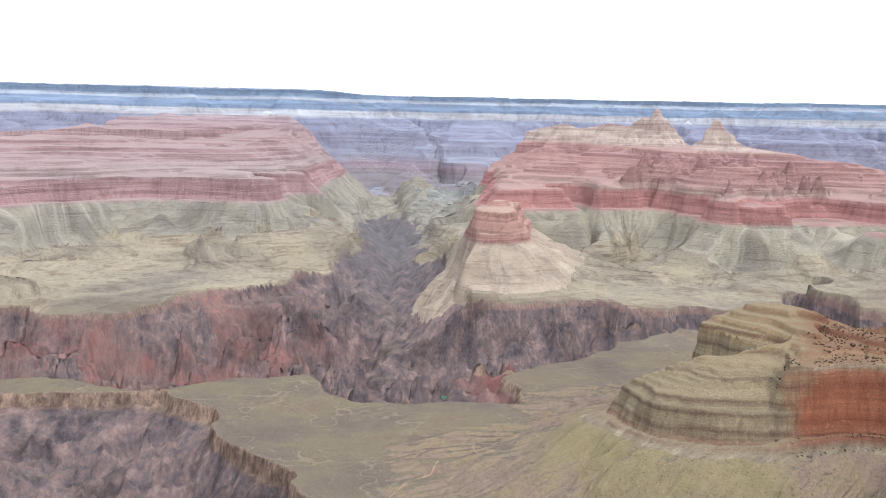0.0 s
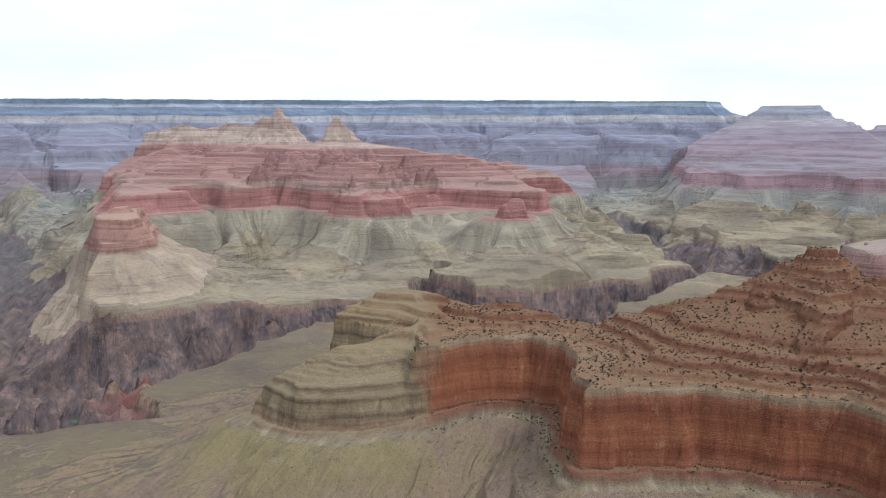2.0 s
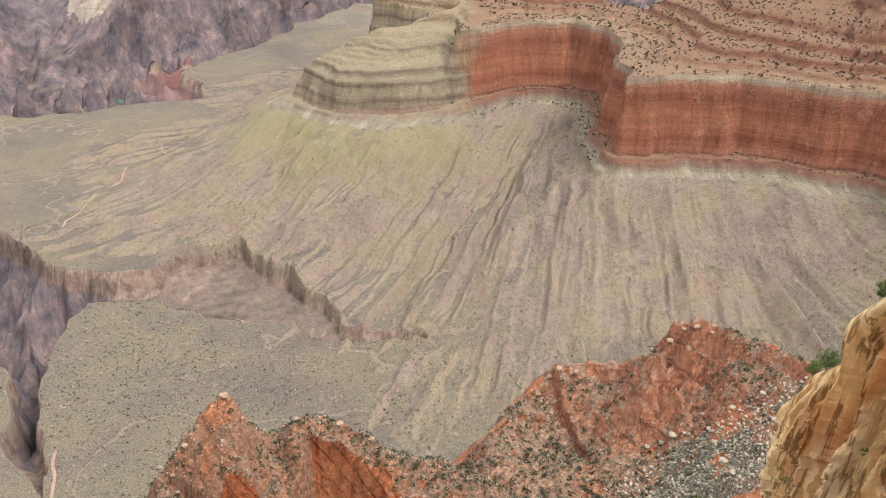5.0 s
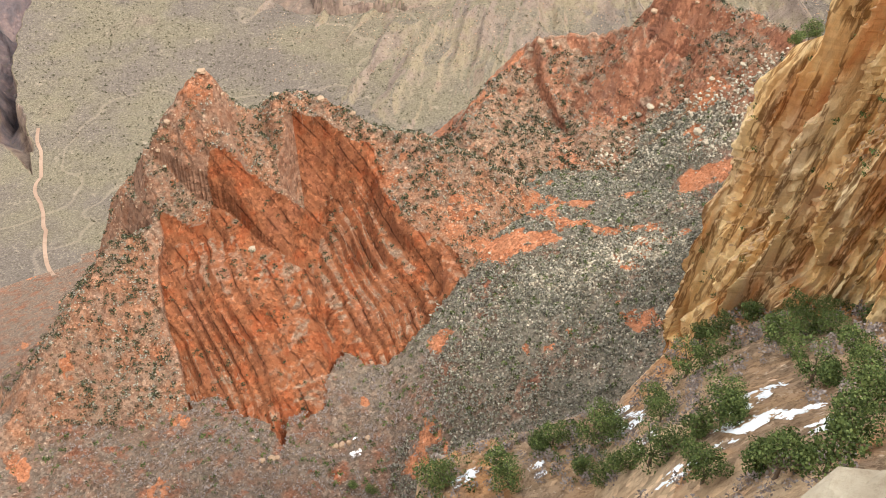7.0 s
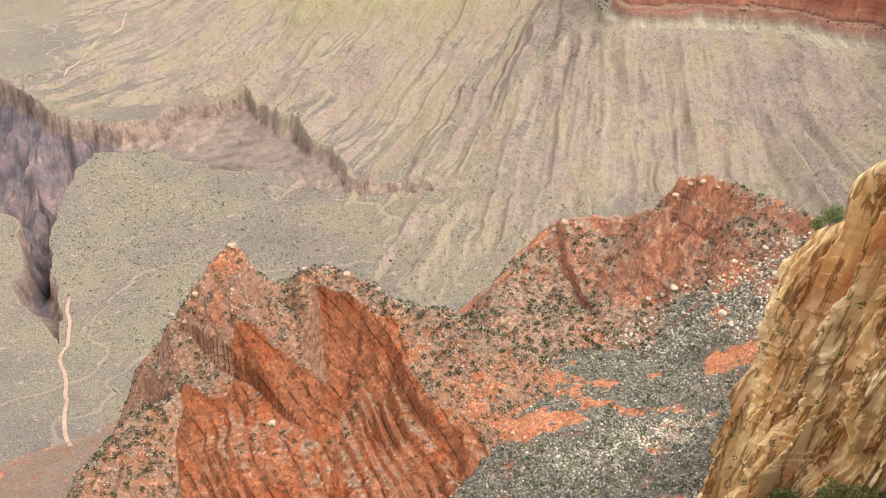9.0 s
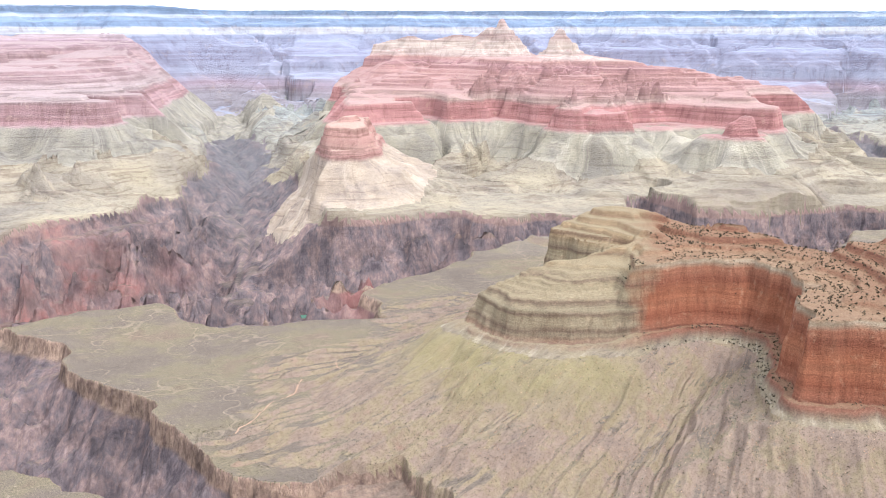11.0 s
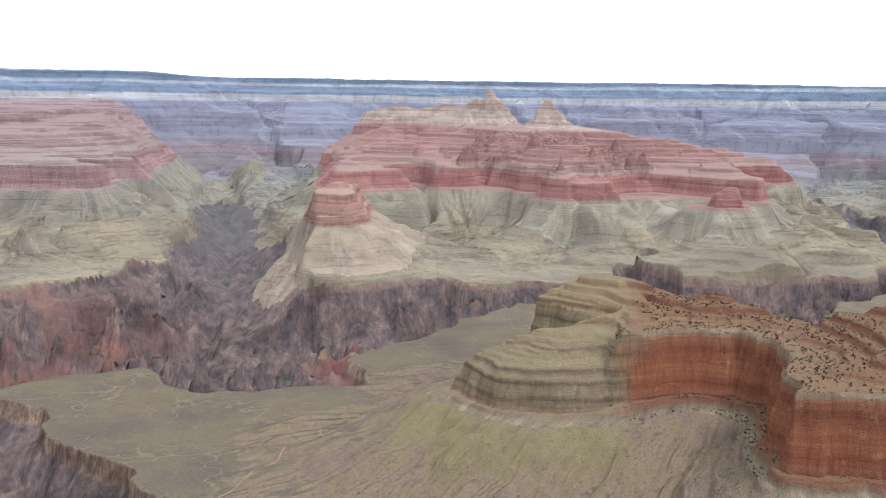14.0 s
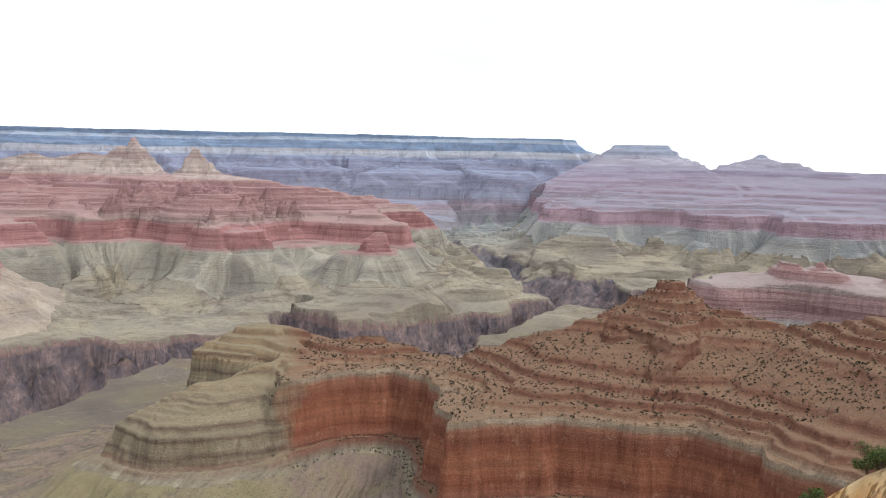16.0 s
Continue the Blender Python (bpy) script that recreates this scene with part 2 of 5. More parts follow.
# Western red rock carries haze in its colours: paler, pinker, duller.
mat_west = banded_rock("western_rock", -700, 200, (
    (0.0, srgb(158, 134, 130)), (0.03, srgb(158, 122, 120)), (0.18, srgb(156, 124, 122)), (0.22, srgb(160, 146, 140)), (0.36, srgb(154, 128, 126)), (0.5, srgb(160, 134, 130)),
    (0.65, srgb(156, 132, 136)), (0.8, srgb(168, 160, 158)), (1.0, srgb(172, 166, 166))), srgb(150, 130, 125), 24.0, talus=PALE_TALUS, wear=0.2, gain=1.2, strata=0.55, haze_blue=1.1, vivid=0.85)
# Throne colours lean to blue and lilac, painted in place of haze.
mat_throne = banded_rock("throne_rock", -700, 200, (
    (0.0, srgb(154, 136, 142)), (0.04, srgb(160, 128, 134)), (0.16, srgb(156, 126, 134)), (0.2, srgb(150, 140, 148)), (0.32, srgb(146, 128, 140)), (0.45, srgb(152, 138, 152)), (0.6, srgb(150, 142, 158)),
    (0.75, srgb(178, 174, 182)), (0.86, srgb(150, 158, 174)), (1.0, srgb(158, 166, 180))), srgb(138, 132, 142), 30.0, talus=(srgb(134, 135, 132), srgb(146, 145, 138)), wear=0.12, gain=1.2, strata=0.4, haze_blue=1.06, vivid=0.85)
# Rim rock and forest are coloured blue-grey to stand in for haze.
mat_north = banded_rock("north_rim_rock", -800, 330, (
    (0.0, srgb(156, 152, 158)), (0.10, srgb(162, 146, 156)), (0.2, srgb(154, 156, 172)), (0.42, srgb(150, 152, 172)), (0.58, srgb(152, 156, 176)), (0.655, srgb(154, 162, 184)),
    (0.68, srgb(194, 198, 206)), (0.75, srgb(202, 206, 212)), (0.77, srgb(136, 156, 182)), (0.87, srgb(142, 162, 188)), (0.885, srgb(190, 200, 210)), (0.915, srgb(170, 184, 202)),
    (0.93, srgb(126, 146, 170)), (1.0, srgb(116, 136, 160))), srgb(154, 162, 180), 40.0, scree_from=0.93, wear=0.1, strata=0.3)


def floor_material():
    """Scrubby bench land: grey-olive, with yellow shale, pale washes and the dark schist of the gorge."""
    n = Nodes("bench_land")
    x, y, z = n.z()
    broad = n.noise(300, 5.0, 0.62)
    colour = n.ramp(broad, ((0.30, srgb(100, 91, 85)), (0.46, srgb(110, 100, 92)), (0.58, srgb(118, 109, 92)), (0.70, srgb(116, 101, 91))))
    # Distant bench is mixed paler and bluer, haze put into its colour.
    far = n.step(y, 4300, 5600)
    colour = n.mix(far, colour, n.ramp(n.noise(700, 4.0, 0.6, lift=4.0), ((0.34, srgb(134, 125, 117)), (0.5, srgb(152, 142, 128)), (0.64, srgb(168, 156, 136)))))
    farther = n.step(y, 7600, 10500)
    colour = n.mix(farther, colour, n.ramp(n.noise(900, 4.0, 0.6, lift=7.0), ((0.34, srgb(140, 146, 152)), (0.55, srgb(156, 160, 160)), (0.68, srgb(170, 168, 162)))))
    brush = n.noise(36, 5.0, 0.72, lift=11.0)
    colour = n.mix(n.math("MULTIPLY", n.step(brush, 0.5, 0.62), n.math("MULTIPLY", far, 0.6)), colour, (0.55, 0.54, 0.54), "MULTIPLY")
    spots = n.noise(9, 4.0, 0.75)
    colour = n.mix(n.math("MULTIPLY", n.step(spots, 0.5, 0.66), 0.35), colour, (0.45, 0.45, 0.40), "MULTIPLY")
    dots = n.noise(3.2, 3.0, 0.8, lift=9.0)
    colour = n.mix(n.math("MULTIPLY", n.step(dots, 0.54, 0.62), 0.6), colour, (0.36, 0.37, 0.33), "MULTIPLY")
    colour = n.mix(n.math("MULTIPLY", n.step(dots, 0.45, 0.35), 0.4), colour, srgb(172, 158, 138))
    vein = n.math("ABSOLUTE", n.math("SUBTRACT", n.noise(380, 3.0, 0.5, lift=31.0), 0.5))
    colour = n.mix(n.math("MULTIPLY", n.step(vein, 0.007, 0.002), 0.22), colour, srgb(166, 148, 132))
    colour = n.mix(n.math("MULTIPLY", n.step(n.math("ABSOLUTE", n.math("SUBTRACT", vein, 0.012)), 0.007, 0.002), 0.12), colour, (0.6, 0.58, 0.56), "MULTIPLY")
    stones = n.noise(22, 3.0, 0.7, lift=5.0)
    colour = n.mix(n.math("MULTIPLY", n.step(stones, 0.62, 0.74), 0.4), colour, srgb(182, 164, 146))
    # shale and talus colours come with the steeper ground below the cliffs
    steep = n.steepness()
    talus = n.ramp(n.noise(130, 5.0, 0.65, lift=2.0), ((0.3, srgb(128, 114, 106)), (0.48, srgb(142, 125, 113)), (0.56, srgb(143, 130, 108)), (0.62, srgb(142, 126, 110)), (0.72, srgb(148, 122, 110))))
    talus = n.mix(n.math("MULTIPLY", n.step(spots, 0.48, 0.62), 0.45), talus, (0.5, 0.48, 0.45), "MULTIPLY")
    side = n.math("ADD", n.math("DIVIDE", x, y), n.math("MULTIPLY", n.noise(120, 4.0, 0.6, lift=1.0), 0.12))
    shale = n.math("MULTIPLY", n.step(side, 0.46, 0.40), n.math("MULTIPLY", n.step(z, -960, -880), n.step(y, 3000, 2800)))
    talus = n.mix(n.math("MULTIPLY", shale, 0.5), talus, n.mix(n.noise(70, 4.0, 0.6), srgb(126, 120, 88), srgb(150, 143, 100)))
    talus = n.mix(n.math("MULTIPLY", n.step(dots, 0.53, 0.60), 0.7), talus, (0.42, 0.40, 0.38), "MULTIPLY")
    colour = n.mix(n.math("MULTIPLY", n.step(steep, 0.97, 0.88), n.math("SUBTRACT", 1.0, n.math("MULTIPLY", far, 0.85))), colour, talus)
    streaks = n.noise(1.0, 4.0, 0.7)
    run = n.t.nodes.new("ShaderNodeAttribute")
    run.attribute_name = "run"
    m = n.t.nodes.new("ShaderNodeMapping")
    n.link(run.outputs["Vector"], m.inputs["Vector"])
    m.inputs["Scale"].default_value = (0.13, 0.004, 1)
    n.link(m.outputs[0], streaks.node.inputs["Vector"])
    shown = n.math("MULTIPLY", n.math("MULTIPLY", n.step(steep, 0.96, 0.88), n.step(n.noise(160, 4.0, 0.6, lift=52.0), 0.36, 0.6)), n.math("SUBTRACT", 1.0, n.step(y, 2900, 3300)))
    colour = n.mix(n.math("MULTIPLY", shown, n.math("MULTIPLY", n.step(streaks, 0.53, 0.66), 0.36)), colour, srgb(156, 144, 126))
    colour = n.mix(n.math("MULTIPLY", shown, n.math("MULTIPLY", n.step(streaks, 0.46, 0.34), 0.34)), colour, srgb(100, 94, 88))
    # Same painted light and shade of gullies on the far slopes.
    gully_shading = n.along_run((0.011, 0.0016, 1))
    fallen = n.math("MULTIPLY", n.step(steep, 0.995, 0.97), n.step(y, 4200, 5000))
    colour = n.mix(n.math("MULTIPLY", fallen, n.math("MULTIPLY", n.step(gully_shading, 0.53, 0.66), 0.5)), colour, srgb(172, 158, 138))
    colour = n.mix(n.math("MULTIPLY", fallen, n.math("MULTIPLY", n.step(gully_shading, 0.47, 0.36), 0.6)), colour, (0.62, 0.60, 0.62), "MULTIPLY")
    shelf = n.noise(60, 5.0, 0.65, (0.2, 0.2, 3.0), 22.0)
    colour = n.mix(n.math("MULTIPLY", far, n.math("MULTIPLY", n.step(shelf, 0.53, 0.60), 0.6)), colour, (0.58, 0.52, 0.54), "MULTIPLY")
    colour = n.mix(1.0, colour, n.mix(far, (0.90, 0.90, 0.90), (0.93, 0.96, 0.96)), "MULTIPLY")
    bump = n.noise(8, 7.0, 0.75)
    return n.done(colour, bump, 4.0, 0.6)


def gorge_material():
    """Dark schist with pink veins, brown ledges along the rim, and red beds to the west."""
    n = Nodes("gorge_rock")
    x, y, z = n.z()
    schist = n.ramp(n.noise(70, 6.0, 0.72, (1, 1, 0.7)), ((0.32, srgb(80, 72, 77)), (0.46, srgb(108, 97, 99)), (0.55, srgb(126, 107, 105)), (0.63, srgb(146, 124, 118)), (0.75, srgb(110, 104, 108))))
    redbed = n.ramp(n.noise(200, 5.0, 0.65, lift=8.0), ((0.35, srgb(122, 98, 94)), (0.5, srgb(140, 104, 98)), (0.66, srgb(154, 96, 88))))
    red_here = n.step(n.math("ADD", x, n.math("MULTIPLY", n.noise(600), 900.0)), -150, -500)
    red_here = n.math("MULTIPLY", red_here, n.math("MULTIPLY", n.step(y, 3400, 3700), n.step(y, 6200, 5200)))
    colour = n.mix(n.math("MULTIPLY", red_here, n.math("MULTIPLY", n.step(n.noise(330, 4.0, 0.6, lift=6.0), 0.40, 0.58), 0.85)), schist, redbed)
    apart = n.math("ADD", n.math("ADD", n.math("DIVIDE", n.math("ABSOLUTE", n.math("SUBTRACT", x, 330)), 260), n.math("DIVIDE", n.math("ABSOLUTE", n.math("SUBTRACT", y, 4080)), 420)), n.noise(120, 4.0, 0.6, lift=27.0))
    colour = n.mix(n.math("MULTIPLY", n.step(apart, 2.1, 1.3), 0.75), colour, srgb(134, 84, 78))
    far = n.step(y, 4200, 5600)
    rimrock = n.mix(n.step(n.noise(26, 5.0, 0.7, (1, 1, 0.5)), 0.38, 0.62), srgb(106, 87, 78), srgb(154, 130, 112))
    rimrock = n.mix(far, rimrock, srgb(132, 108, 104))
    level = n.math("ADD", n.math("SUBTRACT", z, n.math("MULTIPLY", far, 66.0)), n.math("MULTIPLY", n.noise(90), 24.0))
    colour = n.mix(n.step(level, -1108, -1096), colour, rimrock)
    soil = n.step(n.steepness(), 0.80, 0.93)
    colour = n.mix(n.math("MULTIPLY", soil, 0.55), colour, n.mix(n.noise(60, 5.0, 0.7), srgb(96, 86, 80), srgb(128, 114, 100)))
    # Broad dark and light patches painted in for shading on the spurs.
    colour = n.mix(1.0, colour, n.ramp(n.noise(260, 5.0, 0.62, (1, 1, 0.8), 33.0), ((0.36, (0.78, 0.80, 0.84)), (0.5, (1.28, 1.30, 1.34)), (0.64, (1.5, 1.5, 1.5)))), "MULTIPLY")
    streak = n.noise(44, 5.0, 0.7, (1, 1, 0.22), 36.0)
    colour = n.mix(n.math("MULTIPLY", n.step(streak, 0.51, 0.62), 0.4), colour, (0.56, 0.54, 0.56), "MULTIPLY")
    colour = n.mix(n.math("MULTIPLY", n.step(streak, 0.44, 0.35), 0.3), colour, srgb(166, 136, 124))
    # Farther walls are mixed to blue-grey, a painted haze.
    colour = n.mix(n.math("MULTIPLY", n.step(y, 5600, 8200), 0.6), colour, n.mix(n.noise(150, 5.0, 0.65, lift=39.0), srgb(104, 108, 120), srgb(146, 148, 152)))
    return n.done(n.faded(colour, 0.92), n.noise(30, 7.0, 0.75, (1, 1, 0.5)), 18.0, 1.0)


mat_gorge = gorge_material()
mat_floor = floor_material()


def near_material(name, soils, rocks, rock_below, tilt, west=None, beds=0.45, patch=16, tall=1.0, bare=None, stones=(1.7, (1, 1, 1)), crack=0.2, gain=1.0, speck=0.7):
    """Close ground: soil on the gentle slopes, dipping thin beds of rock on the steep ones."""
    n = Nodes(name)
    x, y, z = n.z()
    soil = n.ramp(n.noise(34, 5.0, 0.62), soils)
    if west:
        soil = n.mix(n.step(n.math("ADD", x, n.math("MULTIPLY", n.noise(60, 4.0, 0.6, lift=6.0), 130.0)), 190, 120), soil, n.ramp(n.noise(18, 5.0, 0.65, lift=4.0), west))
    if bare:
        edge = n.math("ADD", n.bare(), n.math("MULTIPLY", n.math("SUBTRACT", n.noise(6, 4.0, 0.7, lift=19.0), 0.5), 0.8))
        soil = n.mix(n.step(edge, -0.05, 0.2), soil, n.ramp(n.noise(9, 4.0, 0.6, lift=21.0), ((0.35, bare[0]), (0.65, bare[1]))))
    grit = n.noise(1.3, 4.0, 0.85)
    soil = n.mix(n.math("MULTIPLY", n.step(grit, 0.5, 0.6), 0.75), soil, (0.42, 0.39, 0.35), "MULTIPLY")
    soil = n.mix(n.math("MULTIPLY", n.step(n.noise(1.7, 3.0, 0.75, lift=3.0), 0.60, 0.68), 0.7), soil, srgb(184, 164, 144))
    bed = n.math("ADD", n.math("ADD", z, n.math("MULTIPLY", x, tilt)), n.math("MULTIPLY", n.noise(40, 2.0, 0.5), 5.0))
    wave = n.math("FRACT", n.math("MULTIPLY", bed, 0.083))
    rock = n.ramp(n.noise(patch, 5.0, 0.65, (1, 1, tall), 5.0), rocks)
    rock = n.mix(n.math("MULTIPLY", n.ramp(wave, ((0.0, 0.0), (0.62, 0.05), (0.74, 1.0), (0.84, 0.1), (1.0, 0.0))), n.math("MULTIPLY", n.step(n.noise(13, 3.0, 0.6, lift=14.0), 0.4, 0.6), beds * 1.6)), rock, (0.35, 0.32, 0.32), "MULTIPLY")
    rock = n.mix(n.math("MULTIPLY", n.step(n.noise(2.5, 5.0, 0.75, (1, 1, 0.4)), 0.5, 0.64), speck), rock, (0.45, 0.4, 0.38), "MULTIPLY")
    rock = n.mix(n.math("MULTIPLY", n.step(n.noise(1.2, 3.0, 0.8, lift=7.0), 0.62, 0.70), speck * 0.6), rock, srgb(196, 156, 128))
    steep = n.math("ADD", n.steepness(), n.math("MULTIPLY", n.math("SUBTRACT", n.noise(12, 4.0, 0.65), 0.5), 0.3))
    colour = n.mix(n.step(steep, rock_below + 0.05, rock_below - 0.05), soil, rock)
    chance, gap = n.cells(*stones)
    colour = n.mix(n.math("MULTIPLY", n.step(n.noise(14, 4.0, 0.7, lift=23.0), 0.36, 0.52), 0.85), colour, n.mix(1.0, colour, n.ramp(chance, ((0.0, 0.62), (0.5, 1.0), (0.85, 1.25), (1.0, 1.65))), "MULTIPLY"))
    colour = n.mix(n.math("MULTIPLY", n.step(gap, 0.10, 0.02), n.math("MULTIPLY", n.step(n.noise(10, 3.0, 0.7, lift=25.0), 0.42, 0.58), crack)), colour, (0.42, 0.36, 0.34), "MULTIPLY")
    colour = n.mix(1.0, colour, (gain, gain, gain), "MULTIPLY")
    return n.done(colour, n.noise(2.2, 7.0, 0.75), 1.8, 0.9)


BARE = (srgb(164, 104, 74), srgb(172, 116, 86))
mat_hill = near_material("red_shale", ((0.3, srgb(160, 116, 94)), (0.45, srgb(152, 126, 106)), (0.57, srgb(146, 124, 106)), (0.68, srgb(168, 102, 70))),
                         ((0.32, srgb(138, 86, 62)), (0.5, srgb(150, 96, 66)), (0.62, srgb(156, 86, 54)), (0.72, srgb(140, 100, 78))), 0.97, 1.5, None, 0.75, 22, 1.0, BARE, gain=0.86, speck=0.75)
mat_shoulder = near_material("stony_shale", ((0.3, srgb(150, 120, 102)), (0.45, srgb(158, 112, 86)), (0.55, srgb(148, 122, 104)), (0.68, srgb(164, 106, 76))),
                             ((0.3, srgb(138, 96, 74)), (0.5, srgb(152, 118, 98)), (0.7, srgb(140, 92, 68))), 0.5, 0.6, None, 0.4, 12, 1.0, BARE, gain=0.88)
mat_saddle = near_material("red_soil", ((0.3, srgb(160, 104, 78)), (0.45, srgb(148, 118, 98)), (0.55, srgb(140, 114, 96)), (0.68, srgb(172, 102, 70))),
                           ((0.3, srgb(134, 88, 70)), (0.5, srgb(152, 104, 80)), (0.7, srgb(132, 96, 82))), 0.6, 0.3, None, 0.5, 12, 0.6, BARE, gain=1.12)
mat_slope = near_material("scrub_slope", ((0.3, srgb(112, 106, 95)), (0.5, srgb(122, 112, 99)), (0.60, srgb(134, 108, 92)), (0.70, srgb(150, 98, 76))),
                          ((0.3, srgb(150, 104, 80)), (0.5, srgb(158, 120, 94)), (0.7, srgb(140, 112, 92))), 0.52, 0.1,
                          ((0.3, srgb(130, 84, 64)), (0.46, srgb(120, 97, 83)), (0.58, srgb(114, 101, 90)), (0.7, srgb(138, 84, 60))), bare=BARE, gain=1.05)
mat_hump = near_material("stony_slope", ((0.3, srgb(150, 118, 86)), (0.48, srgb(140, 118, 98)), (0.6, srgb(166, 120, 80))),
                         ((0.3, srgb(160, 130, 100)), (0.6, srgb(184, 160, 132))), 0.5, 0.1, gain=1.3)


def sandstone_material():
    """Yellow sandstone: broad cream, ochre and rust stains drawn down the wall, thin leaning cracks, thin beds."""
    n = Nodes("yellow_sandstone")
    x, y, z = n.z()

    def leaning(size, detail, rough, tall, lift):
        """Noise drawn out along the leaning cracks of the wall."""
        v = n.t.nodes.new("ShaderNodeCombineXYZ")
        n.put(v.inputs[0], n.math("ADD", n.math("DIVIDE", x, size), lift))
        n.put(v.inputs[1], n.math("DIVIDE", n.math("ADD", y, n.math("MULTIPLY", z, 0.16)), size))
        n.put(v.inputs[2], n.math("MULTIPLY", z, tall / size))
        out = n.noise(1.0, detail, rough)
        n.link(v.outputs[0], out.node.inputs["Vector"])
        return out

    broad = leaning(15, 4.0, 0.55, 0.3, 5.0)
    rock = n.ramp(broad, ((0.34, srgb(170, 118, 78)), (0.43, srgb(196, 156, 106)), (0.50, srgb(214, 188, 142)), (0.57, srgb(196, 172, 136)), (0.66, srgb(190, 142, 92))))
    rust = leaning(5, 4.0, 0.6, 0.1, 8.0)
    rock = n.mix(n.math("MULTIPLY", n.step(rust, 0.52, 0.68), 0.5), rock, srgb(176, 104, 62))
    rock = n.mix(n.math("MULTIPLY", n.step(leaning(8, 4.0, 0.6, 0.2, 18.0), 0.54, 0.66), 0.45), rock, srgb(204, 188, 158))
    crack = n.math("ABSOLUTE", n.math("SUBTRACT", leaning(4.5, 4.0, 0.65, 0.1, 28.0), 0.5))
    rock = n.mix(n.math("MULTIPLY", n.step(crack, 0.04, 0.008), 0.85), rock, (0.34, 0.27, 0.22), "MULTIPLY")
    beds = n.noise(2.2, 4.0, 0.65, (0.12, 0.12, 1.0), 38.0)
    rock = n.mix(n.math("MULTIPLY", n.step(beds, 0.52, 0.62), 0.3), rock, (0.6, 0.52, 0.45), "MULTIPLY")
    rock = n.mix(0.3, rock, n.ramp(n.noise(1.1, 5.0, 0.75), ((0.35, 0.45), (0.6, 1.0))), "MULTIPLY")
    soil = n.ramp(n.noise(3, 4.0, 0.7, lift=3.0), ((0.35, srgb(140, 116, 92)), (0.6, srgb(178, 150, 116))))
    colour = n.mix(n.step(n.steepness(), 0.55, 0.75), rock, soil)
    colour = n.mix(1.0, colour, (1.22, 1.2, 1.16), "MULTIPLY")
    return n.done(colour, leaning(1.4, 6.0, 0.7, 0.35, 3.0), 0.5, 0.8)


mat_yellow = sandstone_material()

# ---- the lie of the land ----
BEND = 7000.0  # distances fold in towards the far rim: a point at r goes to r / (1 + r / BEND)
TABLE = np.random.RandomState(7).permutation(4096)
VALUES = np.random.RandomState(8).uniform(-1.6, 1.6, 4096)


def grain(x, y, size, seed=0):
    """Smooth noise between -1 and 1."""
    x, y = x / size + seed * 17.13, y / size + seed * 31.7
    i, j = np.floor(x).astype(np.int64), np.floor(y).astype(np.int64)
    u, v = x - i, y - j
    u, v = u * u * u * (u * (u * 6 - 15) + 10), v * v * v * (v * (v * 6 - 15) + 10)

    def corner(a, b):
        return VALUES[(TABLE[(a + TABLE[b & 4095]) & 4095])]
    p, q = corner(i, j), corner(i + 1, j)
    r, s = corner(i, j + 1), corner(i + 1, j + 1)
    return (p + (q - p) * u) * (1 - v) + (r + (s - r) * u) * v


def fractal(x, y, size, octaves, seed=0, rough=0.5):
    total, weight = 0.0, 1.0
    for k in range(octaves):
        total = total + weight * grain(x, y, size / 2 ** k, seed + k * 3)
        weight *= rough
    return total


def ridged(x, y, size, octaves, seed=0):
    total, weight = 0.0, 1.0
    for k in range(octaves):
        total = total + weight * (1 - 1.6 * np.abs(grain(x, y, size / 2 ** k, seed + k * 5)))
        weight *= 0.5
    return total


def smooth(x, lo, hi):
    t = np.clip((x - lo) / (hi - lo), 0, 1)
    return t * t * (3 - 2 * t)


def at(turn, reach, *more):
    """A place from its bearing (degrees, right of straight ahead) and its distance."""
    a = radians(turn)
    return (reach * math.sin(a), reach * math.cos(a), *more)


def to_line(x, y, line, closed=False):
    """Distance to a line of (x, y, value), the value there, the way along it."""
    best = np.full(x.shape, 1e9)
    value, way = np.zeros(x.shape), np.zeros(x.shape)
    run, n = 0.0, len(line)
    for k in range(n if closed else n - 1):
        a, b = line[k], line[(k + 1) % n]
        dx, dy = b[0] - a[0], b[1] - a[1]
        size = math.hypot(dx, dy)
        t = np.clip(((x - a[0]) * dx + (y - a[1]) * dy) / (size * size), 0, 1)
        d = np.hypot(x - a[0] - t * dx, y - a[1] - t * dy)
        near = d < best
        best = np.where(near, d, best)
        if len(a) > 2:
            value = np.where(near, a[2] + (b[2] - a[2]) * t, value)
        way = np.where(near, run + t * size, way)
        run += size
    return best, value, way


def within(x, y, ring):
    inside = np.zeros(x.shape, bool)
    n = len(ring)
    for k in range(n):
        (ax, ay), (bx, by) = ring[k][:2], ring[(k + 1) % n][:2]
        if ay != by:
            inside ^= ((ay > y) != (by > y)) & (x < (bx - ax) * (y - ay) / (by - ay) + ax)
    return inside


def ledges(z, thick, sharp=3.0, seed=0.0):
    """Turns an even slope into benches and small cliffs."""
    k = z / thick + 0.8 * np.sin(z / thick * 0.83 + seed)
    f = k - np.floor(k)
    g = np.where(f < 0.5, 0.5 * (2 * f) ** sharp, 1 - 0.5 * (2 - 2 * f) ** sharp)
    return z + (g - f) * thick * 0.85


